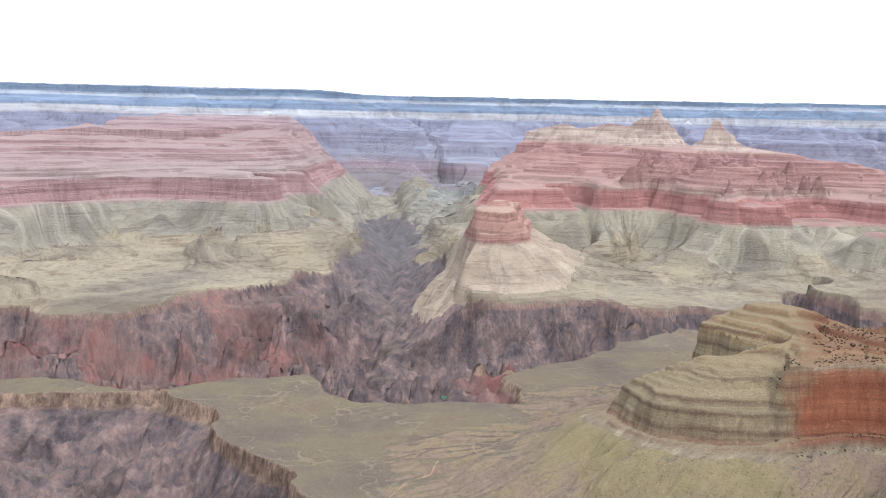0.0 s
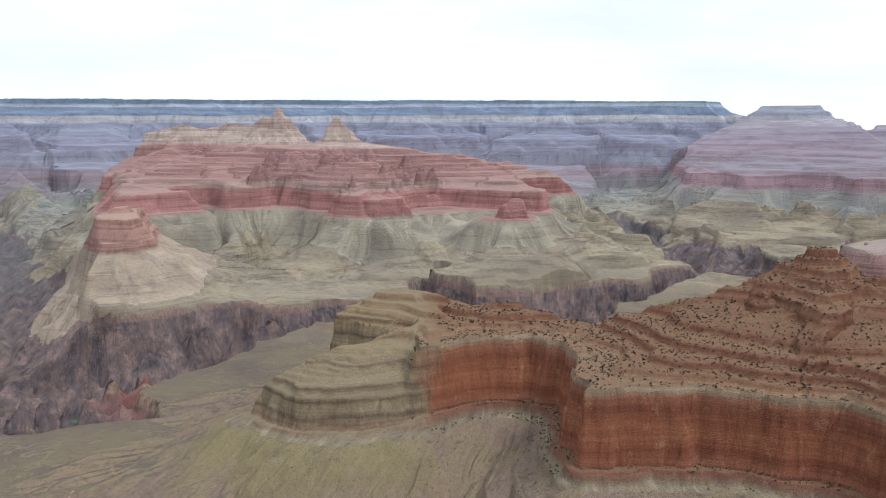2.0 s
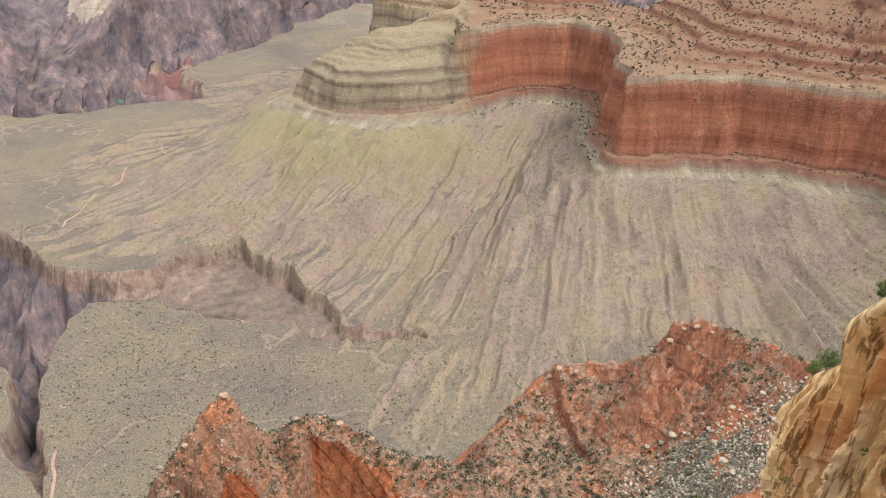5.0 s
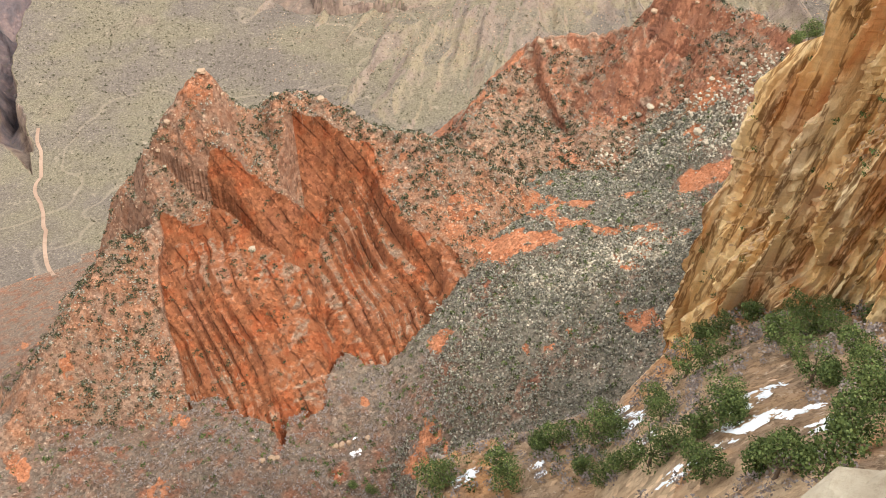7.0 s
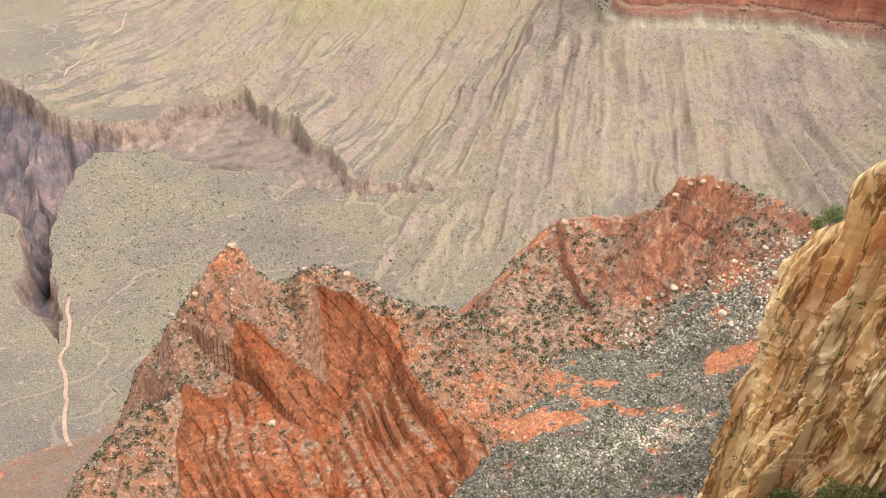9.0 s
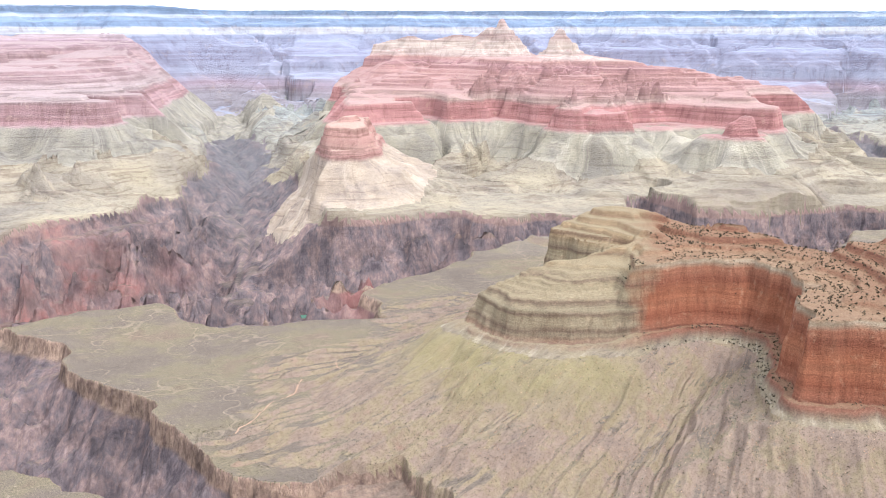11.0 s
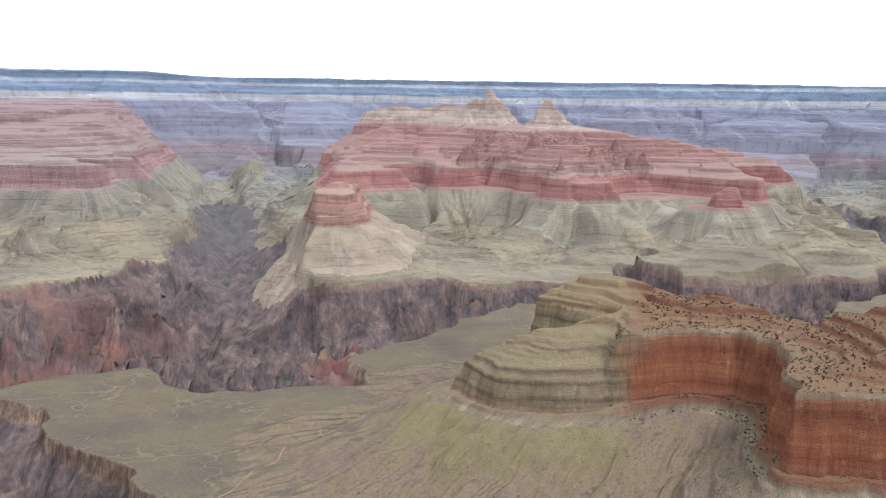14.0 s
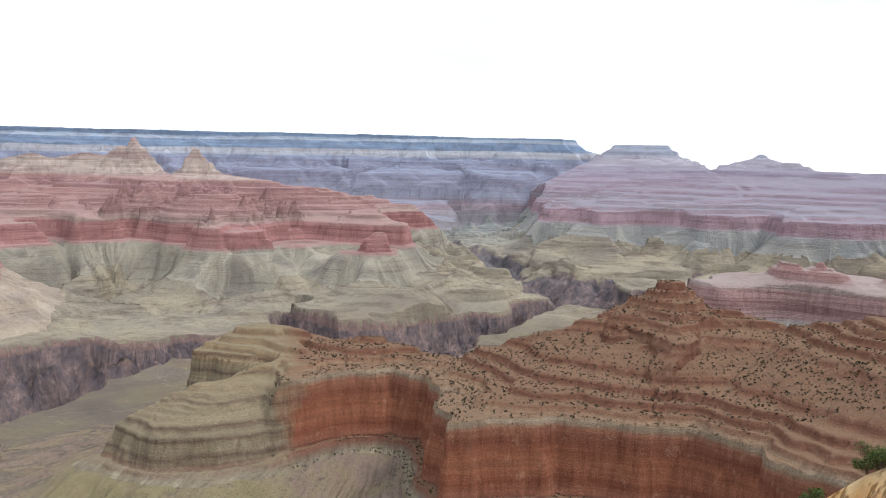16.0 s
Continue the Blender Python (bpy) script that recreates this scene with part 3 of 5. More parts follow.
def mesa(x, y, ring, spine, top, steps, rough, thick, swell=0.75, rib=14.0, big=0.0, low_end=None, reach=1700, fan=None):
    """A table of rock: inside its ring it climbs to the spine, outside it falls by the steps (distance, drop).
    big: size of its bays and headlands; low_end: where the top is worn down by 120 m into steps."""
    rx, ry = [p[0] for p in ring], [p[1] for p in ring]
    close = (x > min(rx) - reach) & (x < max(rx) + reach) & (y > min(ry) - reach) & (y < max(ry) + reach)
    if not close.all():
        out = np.full(x.shape, -5000.0), np.zeros(x.shape, bool), np.full(x.shape, 1e6), np.zeros(x.shape)
        if close.any():
            got = mesa(x[close], y[close], ring, spine, top, steps, rough, thick, swell, rib, big, None if low_end is None else low_end[close], reach, fan)
            for whole, piece_of in zip(out, got):
                whole[close] = piece_of
        return out
    wx = x + rough * fractal(x, y, rough * 9, 4, 3, 0.5)
    wy = y + rough * fractal(x, y, rough * 9, 4, 23, 0.5)
    if big:
        wx = wx + big * fractal(x, y, big * 3.2, 2, 43)
        wy = wy + big * fractal(x, y, big * 3.2, 2, 53)
    wx, wy = wx + rough * 0.12 * grain(x, y, rough * 1.5, 63), wy + rough * 0.12 * grain(x, y, rough * 1.5, 73)
    d, _, way = to_line(wx, wy, ring, True)
    if fan:
        way = 1300 * np.arctan2(x - fan[0], fan[1] - y) + 2.5 * fractal(x, y, 60, 3, 9)
    inside = within(wx, wy, ring)
    ds, zs, _ = to_line(wx, wy, spine)
    worn = np.zeros(x.shape) if low_end is None else low_end
    level = top - 120 * worn
    climb = level + (zs - level) * (d / (d + ds + 1)) ** np.where(worn > 0.5, 0.95, swell)
    climb = ledges(climb + 0.3 * thick * fractal(x, y, thick * 9, 3, 5), np.where(worn > 0.3, 15.0, thick), 4.5)
    ribs = 0.7 * rib * (ridged(way, d * 0.15, rib * 3.2, 3, 11) - 0.6)
    ribs = ribs + (min(2.2 * rib, 90.0) if rib > 20 else 0.6 * rib) * (ridged(way, d * 0.3, rib * 9 + 120, 2, 13) - 0.5) * smooth(d, steps[4][0], steps[4][0] + 260)
    drop = np.interp(d, [p for p, q in steps], [q for p, q in steps])
    fall = np.where((d < 58) & (worn > 0), level + drop * (1 - 0.58 * worn), top + drop)
    fall = fall + np.where(d > steps[2][0], ribs * smooth(d, steps[4][0], steps[4][0] * 2 + 90), 0)
    return np.where(inside, climb, fall), inside, d, way


CLIFF_SOUTH = ((0, 0), (7, -70), (14, -90), (24, -175), (48, -180), (58, -205), (110, -222), (260, -310), (480, -392), (800, -440), (1200, -470), (2600, -700))
CLIFF_NORTH = ((0, 0), (16, -60), (30, -80), (50, -145), (90, -150), (260, -265), (500, -370), (800, -425), (1300, -460), (4200, -700))
RIM_STEPS = ((0, 0), (30, -55), (180, -130), (215, -165), (420, -235), (470, -335), (900, -450), (1900, -720), (2050, -790), (2120, -930), (3000, -1150), (4200, -1280), (9000, -1800))
RIDGE_RING = [at(*p) for p in ((30.5, 2150), (35, 2215), (39.2, 2240), (44.5, 2215), (48.6, 2110), (53, 1960), (60, 1750), (72, 1500), (90, 1500), (90, 2500), (70, 2800),
                               (55, 3020), (46, 2990), (40, 2950), (35, 2860), (30.5, 2815), (26.5, 2930), (23, 3090), (20, 3220), (16.5, 3200), (14.3, 3020), (17.5, 2830), (14, 2760), (10.6, 2620), (12.5, 2520), (16, 2455),
                               (19.5, 2540), (23, 2680), (26.5, 2700), (28.6, 2580), (29.8, 2420))]
RIDGE_SPINE = [at(*p) for p in ((13.5, 2620, -650), (18, 2690, -615), (21, 2850, -585), (18.5, 3120, -545), (21.9, 3000, -568), (26, 2900, -572), (30.6, 2760, -602), (36.6, 2740, -494), (41, 2780, -414),
                                (43.3, 2787, -352), (45.4, 2787, -417), (50, 2720, -456), (54.5, 2600, -392), (60, 2500, -350), (75, 2200, -280))]
TEMPLE_RING = [at(*p) for p in ((1.2, 7500), (3.4, 7350), (3.9, 7650), (6.5, 7500), (9, 7650), (12, 7650), (14.6, 7400), (15.2, 7020), (16.8, 7020), (17.5, 7380), (21, 7250), (24.5, 7000), (26.6, 7050), (26.4, 7700),
                                (25.2, 8700), (26.6, 9300), (26, 10300), (22, 11500), (15, 13200), (8, 12800), (5, 11000), (2.5, 9300), (2.2, 8000))]
TEMPLE_SPINE = [at(*p) for p in ((4.5, 8200, -430), (8, 8600, -340), (11, 8900, -240), (15, 8500, -190), (17.5, 8350, -235), (21, 8300, -305), (24.8, 8200, -405), (21.5, 9300, -330),
                                 (12, 9800, -265), (10, 11500, -200))]
POINT_RING = [at(*p) for p in ((15.8, 6960), (17.4, 6900), (18.9, 6980), (19.2, 7350), (18, 7700), (16.2, 7600), (15.5, 7300))]
POINT_SPINE = [at(*p) for p in ((17, 7100, -558), (17.2, 7500, -540))]
PILLAR_RING = [at(*p) for p in ((1.1, 5900), (1.9, 5820), (2.9, 5830), (3.5, 5950), (3.7, 6250), (4.0, 6700), (3.2, 6700), (2.4, 6350), (1.4, 6120))]
PILLAR_SPINE = [at(*p) for p in ((1.9, 5990, -532), (2.8, 6060, -528), (3.0, 6300, -560), (3.6, 6650, -590))]
WEST_RING = [at(*p) for p in ((-45, 7600), (-30, 7300), (-22, 7500), (-18.6, 7900), (-16, 7450), (-13, 7500), (-11, 7600), (-10.7, 8300), (-8.7, 8400), (-8.3, 9300), (-5.6, 10200), (-4.3, 11500), (-5.2, 12800), (-20, 13700), (-45, 12000))]
WEST_SPINE = [at(*p) for p in ((-40, 9500, -260), (-19, 9500, -250), (-15, 9200, -330), (-12.4, 9500, -300), (-10.4, 10200, -270), (-9.2, 11300, -90), (-7.6, 11300, -60), (-6.4, 11800, -10), (-10, 12200, -30), (-18, 12000, -60))]
THRONE_RING = [at(*p) for p in ((36, 10300), (38.6, 9700), (42, 9900), (43.5, 9500), (47, 9700), (49, 10100), (51, 9300), (56, 9500), (70, 9500), (70, 15000), (50, 16000), (36, 17000), (33.5, 15600), (35.5, 12800))]
THRONE_SPINE = [at(*p) for p in ((37.5, 15000, 30), (39.0, 14600, 60), (41.3, 14300, 120), (43.8, 14000, -60), (44.8, 13800, -200), (48, 14600, -10), (51, 13900, -170), (56, 13400, -170), (70, 13000, -160))]
EAST_RING = [at(*p) for p in ((44.8, 4780), (48, 4620), (51, 4560), (54.5, 4620), (60, 4500), (62, 5200), (50, 5350), (45.5, 5050))]
EAST_SPINE = [at(*p) for p in ((46.5, 4850, -585), (50.2, 4850, -545), (51.5, 4850, -484), (53, 4850, -545), (55.2, 4850, -560), (57, 4800, -505))]
NORTH_RING = [at(*p) for p in ((-60, 13500), (-35, 14300), (-22, 14600), (-18, 14300), (-13, 14700), (-10, 14200), (-7.3, 14700), (-5.6, 15300), (-3.5, 15600), (-1, 15500), (1, 15300), (3.5, 15700), (6, 15400),
                               (9, 15900), (12, 15500), (17, 15900), (20, 15300), (24, 15700), (28, 15200), (31, 15500), (34, 15100), (36.6, 15300), (37.3, 16200), (37, 17800), (20, 19500), (0, 20500), (-30, 20000), (-60, 17400))]
GORGE_RING = [at(*p) for p in ((-45, 4300), (-25, 4000), (-18.6, 3760), (-14, 3870), (-10.6, 3900), (-7, 3600), (-4, 3460), (1, 3480), (4.7, 3440), (3.3, 3800), (6, 4250), (8.8, 4690), (13.9, 4910), (20, 5050), (23, 4980), (26.4, 4700), (29.8, 4800), (32.7, 5600),
                               (34.9, 6400), (37.2, 6720), (40, 6880), (48, 6900), (70, 7000), (70, 8000), (48, 7900), (41, 7500), (37.5, 7150), (35.8, 6950), (33.5, 6750), (32.4, 6550), (31.8, 6150), (27.7, 5830), (24, 5700), (22.6, 5690), (20.8, 6150), (17, 5600), (13, 5350), (11.5, 5190), (9.5, 5450), (7, 5450),
                               (3.5, 5330), (0, 5330), (-3, 5240), (-3.6, 5700), (-6, 6100), (-7.2, 6650), (-8.6, 6300), (-10.5, 6000), (-12.7, 5810), (-15, 5560), (-19, 5300), (-30, 5500), (-45, 5600))]
RIVER = [at(*p) for p in ((-45, 4900, -1440), (-18, 4650, -1430), (-8, 4800, -1425), (-1.2, 4700, -1420), (4, 4850, -1418), (8.5, 5080, -1415), (14, 5130, -1410), (20, 5480, -1405), (24, 5300, -1402), (28, 5300, -1400), (31.5, 5750, -1398), (33.6, 6350, -1396), (36, 6850, -1394), (40, 7180, -1392), (70, 7500, -1390))]
CREEK_RING = [at(*p) for p in ((-45, 4150), (-25, 3800), (-17.6, 3660), (-15.2, 3430), (-13.5, 3020), (-11.2, 2850), (-9.6, 2640), (-8.2, 2540), (-7.8, 2350), (-5.7, 2185), (0, 2145), (5.2, 2165), (8.8, 1970), (12.2, 1785),
                               (18, 1720), (18.4, 1690), (12, 1725), (7, 1790), (3, 1900), (-0.2, 1985), (-4.2, 2015), (-6.2, 1850), (-7.6, 1667), (-8.2, 1519), (-9.3, 1380), (-10.6, 1500), (-9.7, 1690), (-11.3, 1880),
                               (-13.6, 2165), (-18, 2450), (-25, 2600), (-45, 2700))]
CREEK = [at(*p) for p in ((18.2, 1705, -1075), (12, 1760, -1085), (4, 1960, -1105), (-2, 2075, -1130), (-7.2, 2130, -1250), (-9.3, 2010, -1290), (-8.9, 1700, -1170), (-9.3, 1420, -1090), (-8.9, 1700, -1170), (-9.3, 2010, -1290),
                          (-12, 2500, -1330), (-18, 3000, -1380), (-45, 3400, -1440))]


def trench(x, y, z, line, wide, rim, rough=40.0, seed=0):
    """A side canyon along a line of (x, y, bed level)."""
    wx, wy = x + rough * fractal(x, y, rough * 9, 2, 41 + seed), y + rough * fractal(x, y, rough * 9, 2, 51 + seed)
    d, bed, way = to_line(wx, wy, line)
    wide = wide * (1 - 0.6 * smooth(way, 0, sum(math.dist(a[:2], b[:2]) for a, b in zip(line, line[1:]))))
    side = bed + (rim - 55 - bed) * (d / wide) ** 0.8 + (40 * ridged(x, y, 260, 4, 61) - 40) * smooth(d, 20, 120)
    side = np.where(d < wide, side, rim - 55 + 60 * smooth(d, wide, wide + 40) + np.where(np.hypot(x, y) > 6950, 0.95, 5.0) * np.maximum(d - wide - 40, 0))
    return np.minimum(z, side)


def land(x, y):
    """Height of the ground (metres from the eye), which formation it belongs to, and the run of its slopes."""
    r, turn = np.hypot(x, y), np.degrees(np.arctan2(x, y))
    bench = -1062 + 70 * smooth(y, 4300, 6200) + 60 * smooth(y, 7500, 12000) + 9 * fractal(x, y, 500, 5, 1) + 60 * smooth(r, 1500, 900) + 46 * (ridged(x, y, 850, 5, 2) - 0.9) * smooth(y, 5300, 6400)
    z = bench
    kind = np.zeros(x.shape, np.int8)

    part_of = np.zeros(x.shape, np.int8)

    def lay(height, inside, d, foot, reach, number, special=(), way=None):
        """foot: width of the cliff; reach: how far its talus counts as its own. Parts: 0 upper slopes, 1 cliff, 2 talus, 3.. special."""
        nonlocal z, kind, part_of, best, run
        if way is not None:
            out = np.where(inside, 0, d)
            run = np.where((out < best)[..., None], np.stack([way + 7000.0 * number, d, np.zeros(x.shape)], -1), run)
            best = np.minimum(best, out)
        over = (inside | (d < reach)) & (height > z)
        which = np.where(inside, 0, np.where(d < foot, 1, 2))
        for k, mask in enumerate(special):
            which = np.where(mask & inside, 3 + k, which)
        part_of = np.where(over, which, part_of).astype(np.int8)
        kind = np.where(over, number, kind).astype(np.int8)
        z = np.maximum(z, height)

    # tables of rock
    worn = smooth(turn + 1.2 * grain(x, y, 120, 4), 20.8, 18.6) * smooth(r, 2900, 2780)
    h, inside, d, way = mesa(x, y, RIDGE_RING, RIDGE_SPINE, -622, CLIFF_SOUTH, 16, 27, 0.85, 16, 0, worn, 1700, at(28, 3400))
    best, run = np.where(inside, 0, d), np.stack([way, d, np.zeros(x.shape)], -1)
    px, py = at(43.35, 2787)
    q = np.hypot(x - px, y - py) * (1 + 0.1 * fractal(x, y, 40, 3, 34))
    h = np.maximum(h, np.where(inside, -350 - np.interp(q, (0, 34, 40, 62, 68, 96, 104, 150, 420, 5000), (0, 2, 22, 27, 44, 52, 72, 92, 300, 5000)), -5000))
    tip = (turn < 20.6 + 1.5 * grain(x, y, 90, 4)) | ((r > 2900) & (turn < 21.5))
    lay(h, inside, d, 40, 84, 1, (q < 150,))
    kind = np.where((kind == 1) & tip, 2, kind).astype(np.int8)
    h, inside, d, way = mesa(x, y, TEMPLE_RING, TEMPLE_SPINE, -540, CLIFF_NORTH, 55, 52, 0.85, 44, 210)
    peaks = []
    for turn_at, reach, top, wide in ((15.07, 8700, 24, 1.0), (11.7, 9800, 125, 1.5), (10.3, 9700, -105, 1.7)):
        px, py = at(turn_at, reach)
        q = np.hypot(x - px, (y - py) * 0.7) * (1 + 0.22 * fractal(x, y, 110, 4, 33)) / wide
        peak = top - wide * np.interp(q, (0, 22, 46, 62, 100, 118, 175, 420, 1500), (0, 12, 70, 82, 160, 182, 238, 330, 900))
        peaks.append((q < 175) & (wide < 1.6))
        h = np.maximum(h, np.where(inside, peak, -5000))
    dw, top, _ = to_line(x + 45 * fractal(x, y, 300, 4, 47), y + 45 * fractal(x, y, 300, 4, 48), [at(*p) for p in ((4.6, 10300, -130), (6.2, 10000, -40), (7.6, 10100, -95), (9.2, 9900, -30), (10.4, 9900, -60), (11.2, 9800, 40))])
    h = np.maximum(h, np.where(inside, top - np.interp(dw, (0, 40, 70, 160, 190, 420, 1500), (0, 15, 110, 150, 230, 330, 900)), -5000))
    lay(h, inside, d, 70, 330, 3, peaks, way)
    h, inside, d, way = mesa(x, y, POINT_RING, POINT_SPINE, -575, CLIFF_NORTH, 22, 40, 0.6, 30)
    lay(h, inside, d, 70, 330, 3, (), way)
    h, inside, d, way = mesa(x, y, PILLAR_RING, PILLAR_SPINE, -578, ((0, 0), (12, -56), (38, -72), (50, -120), (78, -134), (92, -188), (130, -212), (300, -300), (420, -345), (640, -400), (900, -425), (2000, -800)), 18, 30, 0.7, 22)
    lay(h, inside, d, 95, 420, 4, (), way)
    h, inside, d, way = mesa(x, y, WEST_RING, WEST_SPINE, -540, CLIFF_NORTH, 55, 56, 0.85, 48, 230)
    lay(h, inside, d, 70, 330, 5, (), way)
    h, inside, d, way = mesa(x, y, THRONE_RING, THRONE_SPINE, -545, CLIFF_NORTH, 60, 66, 1.0, 60, 220)
    px, py = at(41.3, 14300)
    along = np.abs((x - px) * math.cos(radians(41.3)) - (y - py) * math.sin(radians(41.3)))
    across = np.abs((x - px) * math.sin(radians(41.3)) + (y - py) * math.cos(radians(41.3)))
    q = np.maximum(along - 380, across * 0.6 - 200) + 25 * fractal(x, y, 300, 3, 36)
    summit = q < 170
    h = np.maximum(h, np.where(inside, 180 - np.interp(q, (0, 30, 110, 160, 480, 1500), (0, 60, 90, 190, 330, 900)), -5000))
    px, py = at(48.05, 14800)
    q = np.hypot(x - px, y - py) * (1 + 0.12 * fractal(x, y, 300, 3, 37))
    h = np.maximum(h, np.where(inside, 88 - np.interp(q, (0, 60, 90, 420, 700, 1600), (0, 30, 70, 150, 330, 900)), -5000))
    lay(h, inside, d, 70, 330, 6, (summit, q < 520), way)
    h, inside, d, way = mesa(x, y, EAST_RING, EAST_SPINE, -600, ((0, 0), (14, -70), (30, -85), (45, -150), (80, -160), (220, -260), (420, -360), (700, -430), (1500, -700)), 34, 30, 0.9, 22, 115)
    px, py = at(51.5, 4800)
    q = np.hypot(x - px, y - py) * (1 + 0.15 * fractal(x, y, 70, 3, 39))
    h = np.maximum(h, np.where(inside, -474 - np.interp(q, (0, 18, 26, 58, 66, 105, 116, 170, 320, 2000), (0, 3, 22, 36, 56, 72, 92, 112, 150, 700)), -5000))
    lay(h, inside, d, 60, 300, 15, (), way)
    px, py = at(37.8, 7350)
    q = np.hypot(x - px, y - py) * (1 + 0.15 * fractal(x, y, 60, 3, 38))
    lay(-978 - np.interp(q, (0, 12, 20, 50, 120, 260, 600, 3000), (0, 6, 42, 60, 90, 150, 420, 1500)), q < 260, q, 0, 300, 16)
    h, inside, d, way = mesa(x, y, NORTH_RING, [at(-30, 17300, 345), at(36, 17300, 300)], 300, RIM_STEPS, 50, 14, 1.0, 90, 110, None, 4200)
    h = h + 26 * smooth(turn, -5, -9) + 12 * smooth(turn, 26, 10) - 30 * smooth(turn, 24, 36)
    lay(h, inside | (d < 215), d, 470, 3400, 7, (), way)
    # washes between the fans
    for line, side in (((28.9, 2470, -818), (24, 2150, -930), (18.5, 1900, -1012), (12.5, 1800, -1062)), 0.34), (((33, 1900, -900), (26, 1700, -1000), (18, 1690, -1064)), 0.3):
        dw, bed, _ = to_line(x + 14 * fractal(x, y, 120, 4, 44), y + 14 * fractal(x, y, 120, 4, 45), [at(*p) for p in line])
        z = np.where(kind == 0, np.minimum(z, bed + side * dw + 6 + np.maximum(dw - 260, 0) * 4), z)
    # gorges, cut into the bench
    wx, wy = x + 85 * fractal(x, y, 700, 5, 71, 0.5), y + 85 * fractal(x, y, 700, 5, 81, 0.5)
    d, _, way = to_line(wx, wy, GORGE_RING, True)
    dr, bed, _ = to_line(wx, wy, RIVER)
    u = d / (d + dr + 1)
    rim = np.minimum(z, bench + 25)
    spurs = (190 * ridged(x, y, 420, 5, 91) - 150) * smooth(u, 0, 0.25) * smooth(dr, 20, 160)
    deep = np.where(d < 26, rim - 60 * (d / 26), rim - 60 + (bed + 60 - rim) * u ** 0.8 + spurs)
    deep = np.where(d < 26, deep, deep + (ledges(deep, 88.0, 4.0) - deep) * 0.9 * smooth(x + 250 * grain(x, y, 500, 94), 100, -300))
    gorge = within(wx, wy, GORGE_RING)
    z = np.where(gorge, np.maximum(np.minimum(deep, z), bed), z)
    wx, wy = x + 18 * fractal(x, y, 150, 4, 72, 0.5), y + 18 * fractal(x, y, 150, 4, 82, 0.5)
    d, _, _ = to_line(wx, wy, CREEK_RING, True)
    dr, bed, _ = to_line(wx, wy, CREEK)
    u = d / (d + dr + 1)
    rim = np.minimum(z, bench + 25)
    deep = np.where(d < 8, rim - 40 * (d / 8), rim - 40 + np.minimum(bed + 40 - rim, 0) * u ** 0.9 + (30 * ridged(x, y, 130, 5, 92) - 20) * smooth(u, 0, 0.3) * smooth(-bed, 1110, 1200))
    creek = within(wx, wy, CREEK_RING)
    z = np.where(creek, np.minimum(deep, z), z)
    for number, (wide, line) in enumerate((
            (400, ((-4.4, 4900, -1400), (-3.4, 6000, -1340), (-4.2, 7000, -1280), (-3.2, 8000, -1230), (-4.6, 9500, -1150), (-4.2, 11400, -1060), (-5.0, 13200, -985))),
            (380, ((39.5, 7000, -1390), (37, 7700, -1270), (34.5, 8500, -1180), (32.5, 9300, -1120), (30, 10500, -1060))),
            (250, ((38, 7900, -1230), (43, 8500, -1130), (47, 8900, -1050))),)):
        z = trench(x, y, z, [at(*p) for p in line], wide, np.minimum(z, -940), seed=number)
    gorge = gorge | ((z < bench - 45) & (y > 4600))
    part_of = np.where((kind == 0) & (gorge | creek), np.where(z > bench - 66, 1, 0), part_of).astype(np.int8)
    kind = np.where((kind == 0) & gorge & (z < bench - 20), 8, kind).astype(np.int8)
    kind = np.where((kind == 0) & creek & (z < bench - 12), 9, kind).astype(np.int8)
    return z, kind, part_of, run


YELLOW_CREST = ((42.0, 150, -173), (41.6, 148, -152.5), (41.9, 146, -131.5), (42.1, 145, -120), (43.2, 143, -108), (44.2, 140, -93), (43.8, 139, -85.7), (45.7, 132, -78), (45.4, 131, -70), (46.8, 128, -64.5), (47.7, 126, -61),
                (48.9, 124, -57), (49.2, 123, -50), (50, 121, -46), (51.2, 119, -42.5), (54.4, 116, -36), (58, 110, -30), (64, 105, -16), (80, 80, -6))


HILL_CREST = [at(*p) for p in ((-18, 335, -391), (-13.9, 350, -375), (-12.1, 355, -366), (-6.7, 380, -353), (-2.6, 388, -353), (-1.9, 400, -338), (-1.4, 415, -324), (0.2, 422, -306), (1.9, 427, -296), (3.5, 430, -291.5),
                               (4.4, 432, -303), (5.8, 435, -318), (7.3, 438, -328), (8.6, 438, -321), (10.3, 438, -319), (12.3, 435, -329), (14.3, 430, -336), (16, 425, -343), (18.6, 410, -338), (21.7, 400, -340), (24, 390, -343))]
HILL_EDGE = [at(*p) for p in ((9.2, 430, -331), (12.2, 424, -334), (14.5, 418, -336), (15.6, 394, -339), (16.3, 379, -344), (19.1, 358, -340), (22.5, 340, -342), (25.3, 325, -347))]
SADDLE_CREST = [at(*p) for p in ((22.5, 440, -356), (24.9, 480, -355), (26, 500, -347), (27, 510, -334), (28.5, 510, -330), (30.5, 508, -330), (31.8, 505, -319), (33.5, 500, -316), (34.4, 492, -298), (34.8, 490, -288), (36, 490, -279),
                                 (37.5, 487, -280), (39.4, 478, -280), (41, 468, -277), (43.3, 450, -273), (46, 430, -262))]
BARE_STRIPS = [[at(*p) for p in line] for line in (((29.6, 346), (34.1, 345), (38, 339)), ((31.9, 371), (36.3, 377), (43, 384)), ((25.9, 331), (22.2, 310), (19, 286), (13.5, 273)), ((40, 448), (43.3, 443)), ((29, 408), (33, 420), (38, 440)),
                                                   ((15.5, 412), (18.5, 388), (21.5, 370), (25, 352)))]


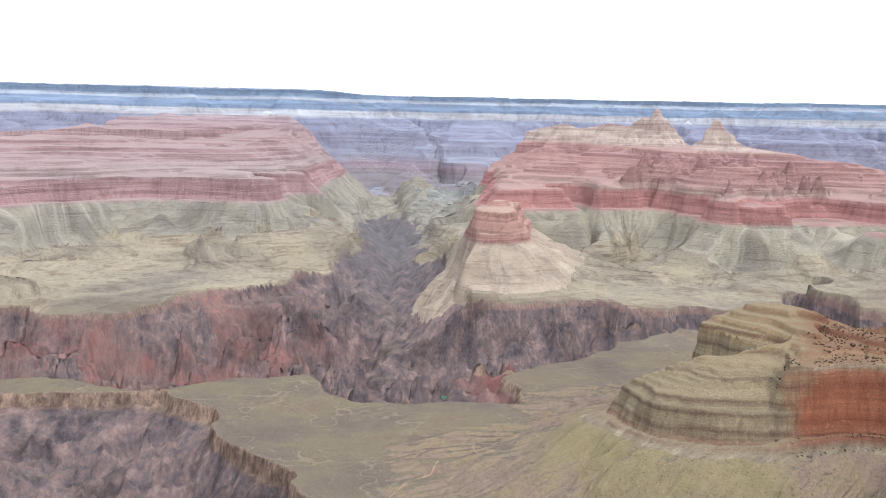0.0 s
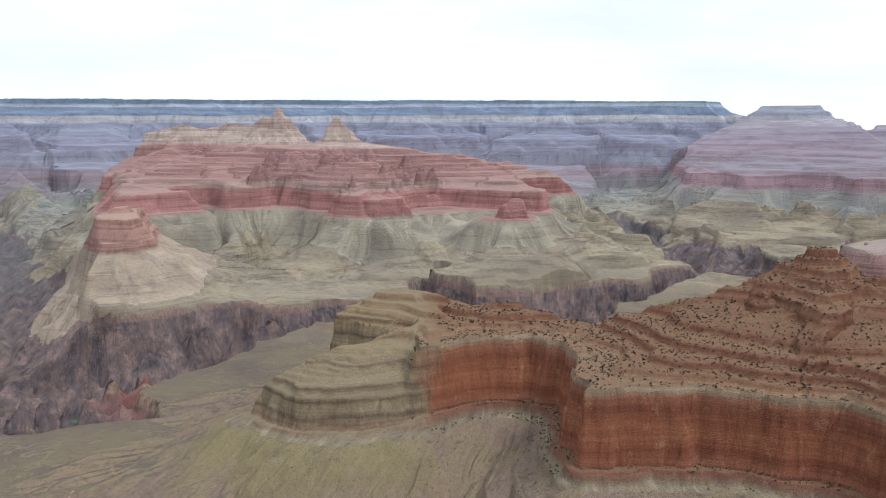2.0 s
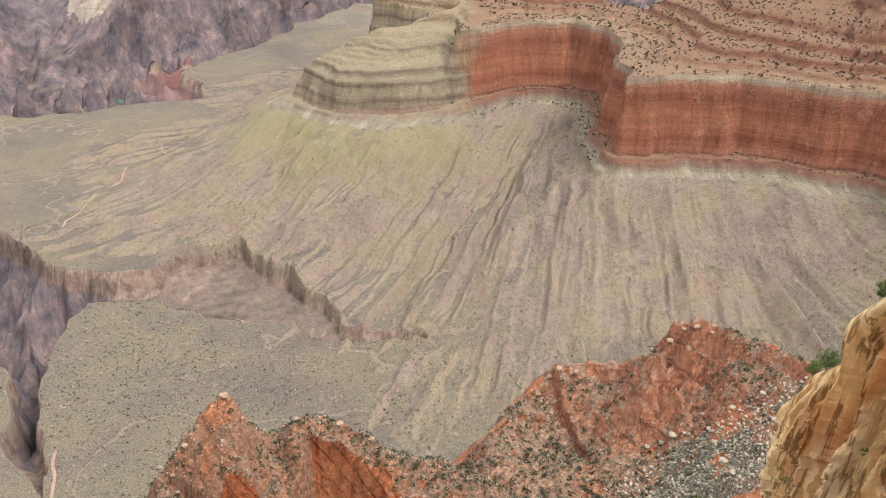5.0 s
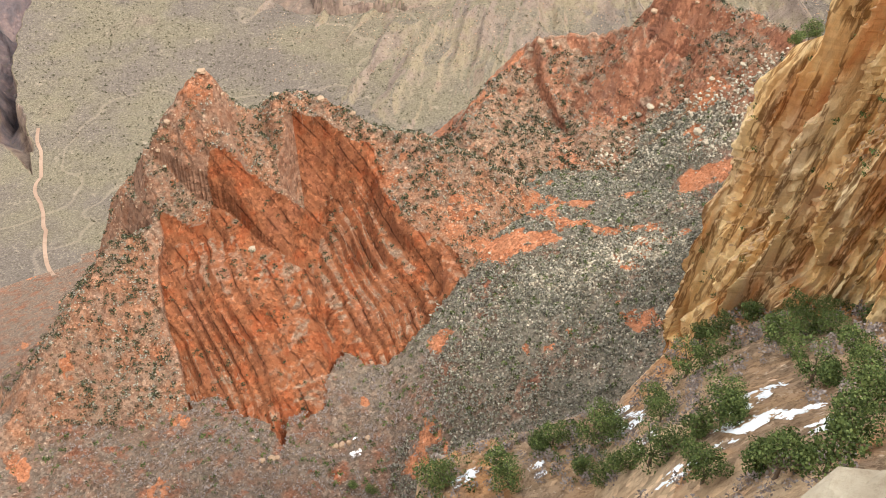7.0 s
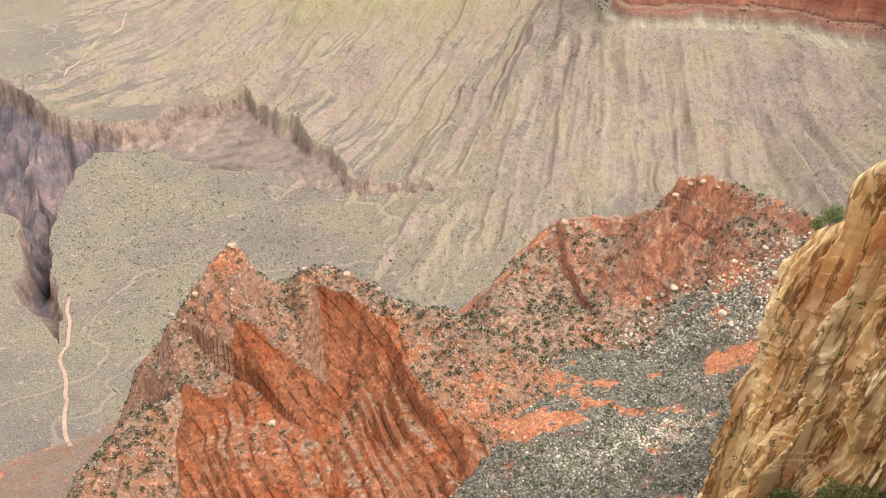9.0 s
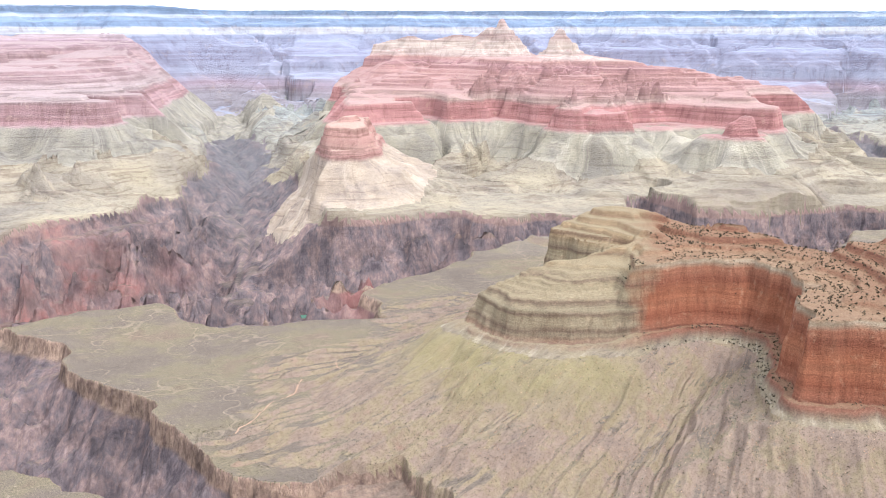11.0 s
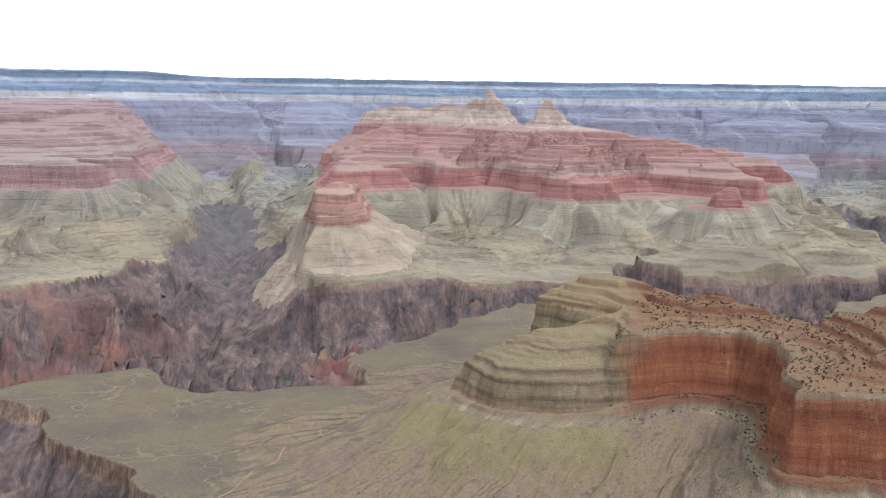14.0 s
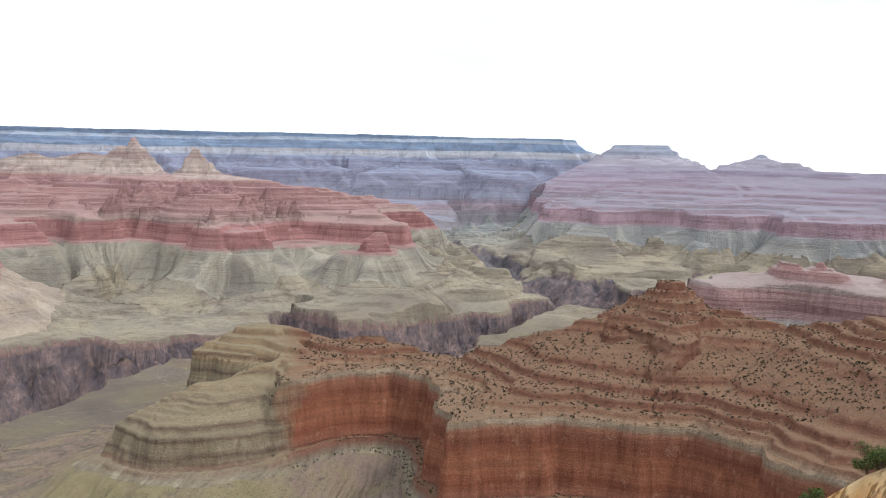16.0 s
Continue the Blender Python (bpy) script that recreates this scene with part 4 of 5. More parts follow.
def bareness(x, y):
    """Above 0 the close ground is bare orange soil, below it carries scrub."""
    value = fractal(x * 1.5, y * 1.2, 44, 5, 90, 0.65) - 1.5
    for line, wide, much in zip(BARE_STRIPS, (9, 7, 14, 10, 9, 20), (1.9, 1.7, 1.3, 2.0, 1.5, 1.7)):
        d, _, _ = to_line(x + 3 * grain(x, y, 14, 92), y + 4 * grain(x, y, 14, 93), line)
        value = value + much * np.exp(-(d / wide) ** 2)
    return value


def near_land(x, y):
    """The slopes below the viewpoint: shale hill, saddle, scrub shelf, stony hump."""
    r, turn = np.hypot(x, y), np.degrees(np.arctan2(x, y))
    marks = (-95, -40, 0, 8, 18, 30, 38, 42, 46, 58, 70, 95)
    foot = np.interp(turn, marks, (60, 340, 340, 335, 335, 335, 335, 320, 75, 70, 60, 6))
    lean = np.interp(turn, marks, (0.1, 0.3, 0.2, 0.22, 0.22, 0.22, 0.22, 0.22, 0.65, 0.6, 0.3, 0.0))
    drop = np.maximum(r - 1.3, 0) * 5.5
    hump = np.interp(turn, marks, (60, 340, 330, 260, 110, 100, 93, 83, 72, 50, 40, 6))
    edge = np.interp(turn, marks, (60, 60, 60, 84, 88, 90, 95, 112, 125, 150, 150, 100)) * (1 + 0.06 * grain(x, y, 30, 12))
    z = -1.75 - 0.7 * np.minimum(r, 3) - np.minimum(drop, foot) - lean * np.minimum(r, 250) - 0.3 * np.maximum(r - 250, 0)
    h = -1.75 - np.minimum(drop, hump) - 0.45 * r * smooth(turn, 95, 70) - np.maximum(r - edge, 0) * np.interp(turn, (32, 42), (2.7, 1.6))
    rise = 1.6 * fractal(x, y, 40, 5, 14) * smooth(r, 15, 80)
    on_hump = h > z
    z = np.maximum(z, h) + rise
    kind = np.where(on_hump, 14, 10).astype(np.int8)
    shelf = np.interp(turn, (-20, 0, 15, 21, 25.6, 30, 36, 44), (-397, -392, -388, -368, -350, -338, -325, -302))
    shelf = shelf - 0.05 * (r - 300) - 0.3 * np.maximum(r - 350, 0) - 1.1 * np.maximum(r - np.interp(turn, (0, 20, 30, 45), (345, 380, 440, 470)), 0)
    floor = np.maximum(shelf, np.interp(r, (0, 300, 420, 600, 800, 1100, 1500), (-900, -600, -560, -680, -870, -1020, -1300))) + 1.5 * fractal(x, y, 46, 6, 15, 0.6)
    back = np.abs(turn) > 90
    kind = np.where((z < floor) & ~back, 10, kind).astype(np.int8)
    z = np.where(back, z, np.where(r < 300, np.maximum(z, floor), floor))
    z = np.where((turn > 44) & ~back, np.maximum(z, -1.75 - np.minimum(drop, foot) - lean * np.minimum(r, 250) - 0.3 * np.maximum(r - 250, 0) - 0.9 * np.maximum(r - 440, 0)), z)
    wx, wy = x + 3.5 * fractal(x, y, 50, 5, 16, 0.6), y + 3.5 * fractal(x, y, 50, 5, 17, 0.6)

    def crest(line, front, behind, number, extra, reach, base, wide):
        nonlocal z, kind
        d, top, way = to_line(wx, wy, line)
        # which side of the crest: nearer to the eye or farther
        _, away, _ = to_line(wx, wy, [(p[0], p[1], math.hypot(p[0], p[1])) for p in line])
        fall = np.where(r < away, np.interp(d, *front), np.interp(d, *behind)) + 1.5 * np.maximum(d - front[0][-1], 0)
        level = np.interp(turn, *base)
        h = level + (top - level) * np.exp(-(d / wide) ** 2) - fall + extra(d, way)
        if number == 11:
            h = np.minimum(h, np.interp(turn + 0.5 * grain(x, y, 25, 28), (-18, -13.9, -12.1, -6.7, -3.0, -2.2, -1.6, -0.6), (-391, -375, -366, -353, -349, -336, -322, -280)) + 1.5 * grain(x, y, 12, 25))
        kind = np.where(h > z, np.where(d < (reach if number == 11 else np.interp(turn, (31, 36), (reach, 50))) * (1 + 0.3 * fractal(x, y, 45, 3, 31)), number, 10), kind).astype(np.int8)
        z = np.maximum(z, h)

    blocks = 1.5 * np.abs(fractal(x, y, 9, 3, 20, 0.6))
    crest(HILL_CREST, ((0, 6, 40, 150, 260), (0, 3, 15, 68, 140)), ((0, 15, 200, 500), (0, 12, 250, 800)), 11,
          lambda d, way: 1.6 * (ridged(way, d * 0.4, 36, 4, 19) - 0.7) * smooth(d, 2, 40) + blocks * smooth(d, 26, 2) + 1.2 * fractal(x, y, 26, 5, 20, 0.6), 230, ((-18, -2.6, 3.5, 11, 24), (-391, -358, -334, -333, -343)), 42)
    # below the broken edge the beds stand bare, dipping towards the saddle
    d, top, way = to_line(wx, wy, HILL_EDGE)
    sides = []
    for p, q in zip(HILL_EDGE, HILL_EDGE[1:]):
        sides.append((to_line(wx, wy, (p, q))[0], (q[0] - p[0]) * (wy - p[1]) - (q[1] - p[1]) * (wx - p[0])))
    near_side = np.take_along_axis(np.stack([q for _, q in sides]), np.argmin(np.stack([p for p, _ in sides]), 0)[None], 0)[0] < 0
    face = top - np.interp(d, (0, 2, 9, 22, 60, 130, 260), (0, 5, 19, 29, 44, 66, 130)) + 2.2 * (ridged(way, d * 0.3, 22, 4, 24) - 0.9) * smooth(d, 1, 10)
    cut = near_side & (kind == 11)
    depth = smooth(turn + 0.8 * grain(x, y, 18, 26), 8.2, 9.6)
    z = np.where(cut, z + np.minimum(face - z, 0) * depth, z)
    on_face = (kind == 11) & (r < np.where(turn < 9, 390 + 6 * grain(x, y, 16, 21), 424)) & (turn > -2.4 - 0.018 * np.maximum(405 - r, 0) + 0.5 * grain(x, y, 20, 27)) & (near_side | (turn < 9))
    low = smooth(r, 405, 370) * on_face
    z = z - 5.0 * low * smooth(turn, 9.5, 6)
    bed = z + 1.5 * x + 3.0 * fractal(x, y, 45, 3, 36)
    z = np.where(on_face, z + (ledges(bed, 17.0, 4.0) - bed) * (0.22 + 0.5 * smooth(grain(x, y, 30, 39), -0.4, 0.8)) * np.maximum(low, depth * smooth(d, 3, 18)) + (ledges(bed, 5.5, 3.0, 2.0) - bed) * smooth(grain(x, y, 30, 38), -0.2, 0.8) * 0.5 * np.maximum(low, depth), z)
    tower = smooth(turn, 33.6, 34.6) * smooth(turn, 38.6, 36.6)
    crest(SADDLE_CREST, ((0, 10, 40, 100, 180, 300), (0, 8, 22, 42, 66, 120)), ((0, 15, 200, 500), (0, 14, 260, 800)), 12,
          lambda d, way: 2.2 * (ridged(way, d * 0.5, 30, 4, 19) - 0.7) * smooth(d, 2, 30) + blocks * smooth(d, 20, 2) + 1.2 * fractal(x, y, 22, 5, 20, 0.6)
          + (5 * ridged(x, y, 13, 4, 29) - 5) * smooth(d, 0.3, 5) * smooth(d, 40, 22) * (0.12 + tower) - 3 * tower * smooth(d, 4, 9) * smooth(d, 40, 20), 95, ((22.5, 27, 34, 38, 46), (-356, -341, -322, -300, -264)), 26)
    return z, kind, on_face


# ---- the ground as two nets wound round the viewpoint, a near and a far one ----


def bend(p):
    p = np.asarray(p, float)
    return p / (1 + np.linalg.norm(p, axis=-1, keepdims=True) / BEND)


def full_land(x, y):
    """All of the ground at these places."""
    r, turn = np.hypot(x, y), np.degrees(np.arctan2(x, y))
    z, kind, part_of, run = np.full(x.shape, -9999.0), np.zeros(x.shape, np.int8), np.zeros(x.shape, np.int8), np.zeros((*x.shape, 3))
    far = r > 900
    if far.any():
        z[far], kind[far], part_of[far], run[far] = land(x[far], y[far])
    near = r < 1250
    if near.any():
        zn, kn, bare_face = near_land(x[near], y[near])
        over = zn >= z[near]
        kind[near] = np.where(over, kn, kind[near])
        z[near] = np.maximum(zn, z[near])
        split = turn[near] + 1.2 * grain(x[near], y[near], 25, 99)
        tower = (kn == 12) & (split > 33.4) & (split < 37.6) & (y[near] > 370)
        face = (kn == 11) & bare_face
        part_of[near] = np.where(over, tower | face, part_of[near])
        run[near, 2] = np.clip(bareness(x[near], y[near]) * 3, -1, 1)
    back = np.abs(turn) > 92
    z = np.where(back, -1.75 - 0.004 * r + 0.5 * grain(x, y, 90, 2) * smooth(r, 10, 60), z)
    return z, np.where(back, 10, kind).astype(np.int8), part_of, run


def net(turns, reaches):
    a, r = np.meshgrid(np.radians(turns), reaches)
    x, y = r * np.sin(a), r * np.cos(a)
    z, kind, part_of, run = full_land(x, y)
    place = np.stack([x, y, z], -1)
    shape = bend(place)
    across, away = np.gradient(shape, axis=1), np.gradient(shape, axis=0)
    normal = np.cross(across, away)
    normal /= np.linalg.norm(normal, axis=-1, keepdims=True) + 1e-12
    rows, cols = x.shape
    c = np.arange(rows * cols).reshape(rows, cols)
    quads = np.stack([c[:-1, :-1], c[:-1, 1:], c[1:, 1:], c[1:, :-1]], -1).reshape(-1, 4)
    return dict(place=place.reshape(-1, 3), shape=shape.reshape(-1, 3), normal=normal.reshape(-1, 3), run=run.reshape(-1, 3), quads=quads,
                kind=kind[:-1, :-1].reshape(-1), part_of=part_of[:-1, :-1].reshape(-1))


def spread(step):
    return np.concatenate([np.linspace(-180, -34, 50)[:-1], np.linspace(-34, -27, 24)[:-1], np.arange(-27, 61, step), np.linspace(61, 74, 40), np.linspace(74, 180, 44)[1:]])


NETS = (net(spread(0.09), np.concatenate([np.geomspace(0.02, 50, 44)[:-1], np.geomspace(50, 80, 24)[:-1], np.geomspace(80, 250, 100)[:-1], np.geomspace(250, 520, 290)[:-1], np.geomspace(520, 1500, 70)[:-1], np.geomspace(1500, 3500, 290)])),
        net(spread(0.11), np.concatenate([np.geomspace(3490, 6600, 240)[:-1], np.geomspace(6600, 9800, 210)[:-1], np.geomspace(9800, 17300, 170)])))


def piece(name, number, part_number, material, parent=None):
    """The part of the nets that belongs to one formation, as one mesh object; None where it has no ground."""
    shapes, places, normals, runs, faces, base = [], [], [], [], [], 0
    for n in NETS:
        mask = n["kind"] == number
        if part_number is not None:
            mask &= np.isin(n["part_of"], part_number)
        quads = n["quads"][mask]
        if not len(quads):
            continue
        used, index = np.unique(quads, return_inverse=True)
        faces.append(index.reshape(-1, 4) + base)
        base += len(used)
        for store, key in ((shapes, "shape"), (places, "place"), (normals, "normal"), (runs, "run")):
            store.append(n[key][used])
    if not faces:
        return None
    faces = np.concatenate(faces)
    mesh = bpy.data.meshes.new(name)
    n = len(faces)
    mesh.vertices.add(base)
    mesh.vertices.foreach_set("co", np.concatenate(shapes).astype(np.float32).ravel())
    mesh.loops.add(4 * n)
    mesh.loops.foreach_set("vertex_index", faces.astype(np.int32).ravel())
    mesh.polygons.add(n)
    mesh.polygons.foreach_set("loop_start", np.arange(0, 4 * n, 4, dtype=np.int32))
    mesh.polygons.foreach_set("use_smooth", np.ones(n, bool))
    for key, store in (("place", places), ("run", runs)):
        mesh.attributes.new(key, "FLOAT_VECTOR", "POINT").data.foreach_set("vector", np.concatenate(store).astype(np.float32).ravel())
    mesh.update()
    mesh.normals_split_custom_set_from_vertices(np.concatenate(normals))
    mesh.materials.append(material)
    ob = new(name, mesh)
    ob.parent = parent
    return ob


def formation(name, number, material, label, category, parts):
    """A landform: an empty at its base with its parts."""
    top = new(name)
    for part_name, part_number, part_label in parts:
        ob = piece(part_name, number, part_number, material.get(part_name) if isinstance(material, dict) else material, top)
        if ob and part_label:
            tagged(ob, part_label, kind="stuff" if part_name == "rim_ledge" else "")
    return tagged(top, label, category)


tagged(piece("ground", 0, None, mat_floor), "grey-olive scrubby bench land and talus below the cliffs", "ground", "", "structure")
tagged(piece("rim_slope", 10, None, mat_slope), "steep grey scrub slope and red soil below the rim", "slope", "", "structure")
tagged(piece("near_slope", 14, None, mat_hump), "tan stony slope with junipers just below the viewpoint", "slope", "", "structure")
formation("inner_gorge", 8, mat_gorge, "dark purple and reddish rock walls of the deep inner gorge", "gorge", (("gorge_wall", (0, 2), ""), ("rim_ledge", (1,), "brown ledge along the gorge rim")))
formation("creek_gorge", 9, mat_gorge, "dark side gorge with brown rim ledges", "gorge", (("gorge_wall", (0, 2), ""), ("rim_ledge", (1,), "brown ledge along the gorge rim")))
formation("red_ridge", 1, mat_ridge, "long red layered ridge with a sheer cliff and small summit", "ridge",
          (("ledge_slope", (0,), ""), ("cliff_face", (1, 2), "sheer rust-red limestone cliff"), ("summit_cap", (3,), "stepped red summit block")))
formation("ledge_point", 2, mat_ridge, "tan stepped rock point at the end of the red ridge", "rock point", (("ledge_slope", (0,), ""), ("cliff_face", (1, 2), "brown layered cliff band")))
formation("temple_massif", 3, mat_temple, "haze-paled red terraced massif with two pale rock peaks", "mountain",
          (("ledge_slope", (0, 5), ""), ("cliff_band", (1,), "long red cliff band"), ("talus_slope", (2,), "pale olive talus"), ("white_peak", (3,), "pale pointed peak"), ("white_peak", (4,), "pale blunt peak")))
formation("small_butte", 4, mat_butte, "small reddish butte above pale slopes beside the gorge", "butte", (("summit_cap", (0,), ""), ("cliff_band", (1,), ""), ("talus_slope", (2,), "pale olive talus")))
formation("western_massif", 5, mat_west, "haze-paled pink terraced massif beyond the side canyon", "mountain", (("ledge_slope", (0,), ""), ("cliff_band", (1,), "red cliff band, paled for haze"), ("talus_slope", (2,), "pale olive talus")))
formation("throne_mesa", 6, mat_throne, "flat-topped mesa and pointed peaks on the skyline, tinted haze-blue", "mesa",
          (("ledge_slope", (0,), ""), ("cliff_band", (1,), "red cliff band, paled for haze"), ("talus_slope", (2,), "grey talus"), ("flat_summit", (3,), "flat-topped summit block"), ("pointed_peak", (4,), "pointed peak")))
formation("north_rim", 7, mat_north, "long level canyon rim with haze-blue forest and white cliff band", "canyon rim",
          (("forest_rim", (0,), "dark forested rim, its green blued for haze"), ("white_cliff", (1,), "pale cliff band"), ("lower_slope", (2,), "lower slopes in haze-tinted purple-grey")))
formation("eastern_butte", 15, mat_east, "red butte beyond the ridge, dulled for haze", "butte", (("ledge_slope", (0,), ""), ("cliff_band", (1,), "red cliff band, paled for haze"), ("talus_slope", (2,), "grey talus")))
tagged(piece("sunlit_knob", 16, None, mat_knob), "small pale knob of rock above the far gorge, coloured as if sunlit", "rock knob")
formation("red_hill", 11, {"stony_shoulder": mat_shoulder, "broken_face": mat_hill}, "bright red shale hill with slanting thin rock beds", "hill", (("stony_shoulder", (0,), "pinkish stony shoulder dotted with shrubs"), ("broken_face", (1,), "steep orange-red face of slanting beds")))
formation("red_saddle", 12, mat_saddle, "red shale saddle with a small craggy tower", "hill", (("shale_slope", (0,), ""), ("craggy_tower", (1,), "craggy dark red rock tower")))


LEDGE_SPOTS = []


def cliff_face(parent):
    """The cracked sandstone wall: columns, ledges and cracks along the crest line, from the top down."""
    line = np.array([at(*p) for p in ((41.8, 153, -190), *YELLOW_CREST[:-2])])
    run = np.concatenate([[0], np.cumsum(np.hypot(*np.diff(line[:, :2], axis=0).T))])
    u = np.arange(0, run[-1], 0.22)
    px, py, top = (np.interp(u, run, line[:, k]) for k in range(3))
    weights = np.hanning(31) / np.hanning(31).sum()
    side = []
    for p in (px, py):
        side.append(np.convolve(np.pad(np.gradient(p), 15, mode="edge"), weights, "valid"))
    tx, ty = side
    size = np.hypot(tx, ty)
    nx, ny = -ty / size, tx / size
    flip = np.where(nx * px + ny * py > 0, -1, 1)
    flip = np.where(np.abs(nx * px + ny * py) < 0.5 * np.hypot(px, py), np.where(nx > 0, -1, 1), flip)
    nx, ny = nx * flip, ny * flip
    fall = np.concatenate([[9.0, 3.0, 0.6], np.arange(-0.4, 60, 0.42), np.arange(60, 130, 1.2)])
    U, V = np.meshgrid(u, fall)
    jut = np.interp(V, (-1.2, 0, 1, 8, 40, 90, 170), (-1.0, 0.0, 0.4, 1.2, 3.0, 6.5, 10))
    jut[:3] = np.array((-9.0, -6.0, -3.0))[:, None]
    Z = top[None, :] - V
    columns = ridged(U - 0.16 * Z, Z * 0.05, 7.0, 4, 29)
    block = np.round(1.6 * grain(U - 0.16 * Z, Z * 0.15, 6.0, 30)) + 0.5 * np.round(1.6 * grain(U - 0.16 * Z, Z * 0.2, 2.6, 31))
    shelf = np.round(grain(U * 0.2, Z, 11.0, 32) * 2) / 2
    jut[3:] += ((3.2 * (columns - 0.9) + 1.4 * block + 1.6 * shelf + 0.25 * fractal(U, Z, 2.2, 3, 33)) * smooth(V, 0.3, 8.0))[3:]
    X, Y = px[None, :] + nx[None, :] * jut, py[None, :] + ny[None, :] * jut
    place = np.stack([X, Y, Z], -1).reshape(-1, 3)
    rows, cols = U.shape
    c = np.arange(rows * cols).reshape(rows, cols)
    f = np.stack([c[:-1, :-1], c[:-1, 1:], c[1:, 1:], c[1:, :-1]], -1).reshape(-1, 4)
    mesh = bpy.data.meshes.new("yellow_cliff")
    mesh.from_pydata(bend(place).tolist(), [], f.tolist())
    mesh.attributes.new("place", "FLOAT_VECTOR", "POINT").data.foreach_set("vector", place.astype(np.float32).ravel())
    mesh.materials.append(mat_yellow)
    lip = (np.gradient(jut, axis=0) / np.gradient(V, axis=0) > 0.75) & (V > 2) & (V < 60) & (np.arange(rows)[:, None] > 3)
    LEDGE_SPOTS.extend(place.reshape(rows, cols, 3)[lip].tolist())
    ob = new("yellow_cliff", mesh)
    ob.parent = parent
    return ob


yellow_cliff = cliff_face(None)
tagged(yellow_cliff, "steep cracked yellow and ochre sandstone cliff below the rim", "cliff")


# ---- small things ----
rng = np.random.RandomState(21)


def join(parts):
    """Vertices and triangles of many small meshes, as one."""
    verts, faces, base = [], [], 0
    for v, f in parts:
        verts.append(v)
        faces.append(np.asarray(f) + base)
        base += len(v)
    return np.concatenate(verts), np.concatenate(faces)


def solid(name, verts, faces, material, parent=None, even=False):
    mesh = bpy.data.meshes.new(name)
    faces = np.asarray(faces, np.int32)
    k = faces.shape[1]
    mesh.vertices.add(len(verts))
    mesh.vertices.foreach_set("co", np.asarray(verts, np.float32).ravel())
    mesh.loops.add(k * len(faces))
    mesh.loops.foreach_set("vertex_index", faces.ravel())
    mesh.polygons.add(len(faces))
    mesh.polygons.foreach_set("loop_start", np.arange(0, k * len(faces), k, dtype=np.int32))
    if even:
        mesh.polygons.foreach_set("use_smooth", np.ones(len(faces), bool))
    mesh.update()
    mesh.validate()
    mesh.materials.append(material)
    ob = new(name, mesh)
    ob.parent = parent
    return ob


def leaf_material(name, stops):
    n = Nodes(name, "")
    g = n.t.nodes.new("ShaderNodeNewGeometry")
    colour = n.ramp(g.outputs["Random Per Island"], stops)
    o = n.t.nodes.new("ShaderNodeObjectInfo")
    colour = n.mix(0.35, colour, n.ramp(o.outputs["Random"], ((0.0, 0.45), (1.0, 1.0))), "MULTIPLY")
    n.bsdf.inputs["Roughness"].default_value = 0.75
    return n.done(colour)


def stone_material(name, a, b, size):
    n = Nodes(name, "")
    colour = n.ramp(n.noise(size, 5.0, 0.65), ((0.3, a), (0.7, b)))
    colour = n.mix(n.math("MULTIPLY", n.step(n.noise(size * 0.3, 4.0, 0.7), 0.5, 0.7), 0.5), colour, (0.6, 0.55, 0.5), "MULTIPLY")
    return n.done(colour, n.noise(size * 0.25, 6.0, 0.7), size * 0.2, 0.7)


mat_juniper = leaf_material("juniper_green", ((0.0, srgb(54, 66, 38)), (0.5, srgb(84, 98, 52)), (1.0, srgb(120, 130, 78))))
mat_dark = leaf_material("pinyon_green", ((0.0, srgb(40, 44, 32)), (0.6, srgb(66, 68, 48)), (1.0, srgb(92, 92, 66))))
mat_pinyon = leaf_material("far_pinyon", ((0.0, srgb(60, 58, 46)), (0.6, srgb(84, 80, 62)), (1.0, srgb(104, 98, 78))))
mat_far = leaf_material("ridge_pinyon", ((0.0, srgb(46, 44, 36)), (0.6, srgb(63, 59, 47)), (1.0, srgb(84, 78, 61))))
mat_sage = leaf_material("sage_grey", ((0.0, srgb(86, 82, 74)), (0.4, srgb(132, 126, 114)), (0.7, srgb(172, 166, 152)), (1.0, srgb(112, 112, 86))))
mat_twig = leaf_material("bare_twigs", ((0.0, srgb(120, 108, 104)), (1.0, srgb(152, 140, 134))))
mat_bark = stone_material("grey_bark", srgb(84, 70, 58), srgb(122, 106, 92), 0.4)
mat_stone = stone_material("pale_limestone", srgb(140, 126, 108), srgb(182, 170, 150), 1.6)
mat_scree = leaf_material("pale_scree", ((0.0, srgb(150, 138, 120)), (0.6, srgb(184, 172, 152)), (1.0, srgb(206, 196, 176))))
mat_rubble = leaf_material("pink_rubble", ((0.0, srgb(132, 100, 82)), (0.6, srgb(164, 130, 106)), (1.0, srgb(190, 164, 138))))
mat_block = stone_material("tan_block", srgb(138, 112, 92), srgb(172, 148, 124), 1.6)
mat_snow = stone_material("old_snow", srgb(226, 230, 236), srgb(244, 246, 250), 2.0)
mat_trail = stone_material("trail_dust", srgb(146, 120, 104), srgb(164, 140, 122), 30.0)
mat_water = stone_material("river_green", srgb(66, 98, 84), srgb(82, 114, 98), 60.0)
mat_water.node_tree.nodes["Principled BSDF"].inputs["Roughness"].default_value = 0.25


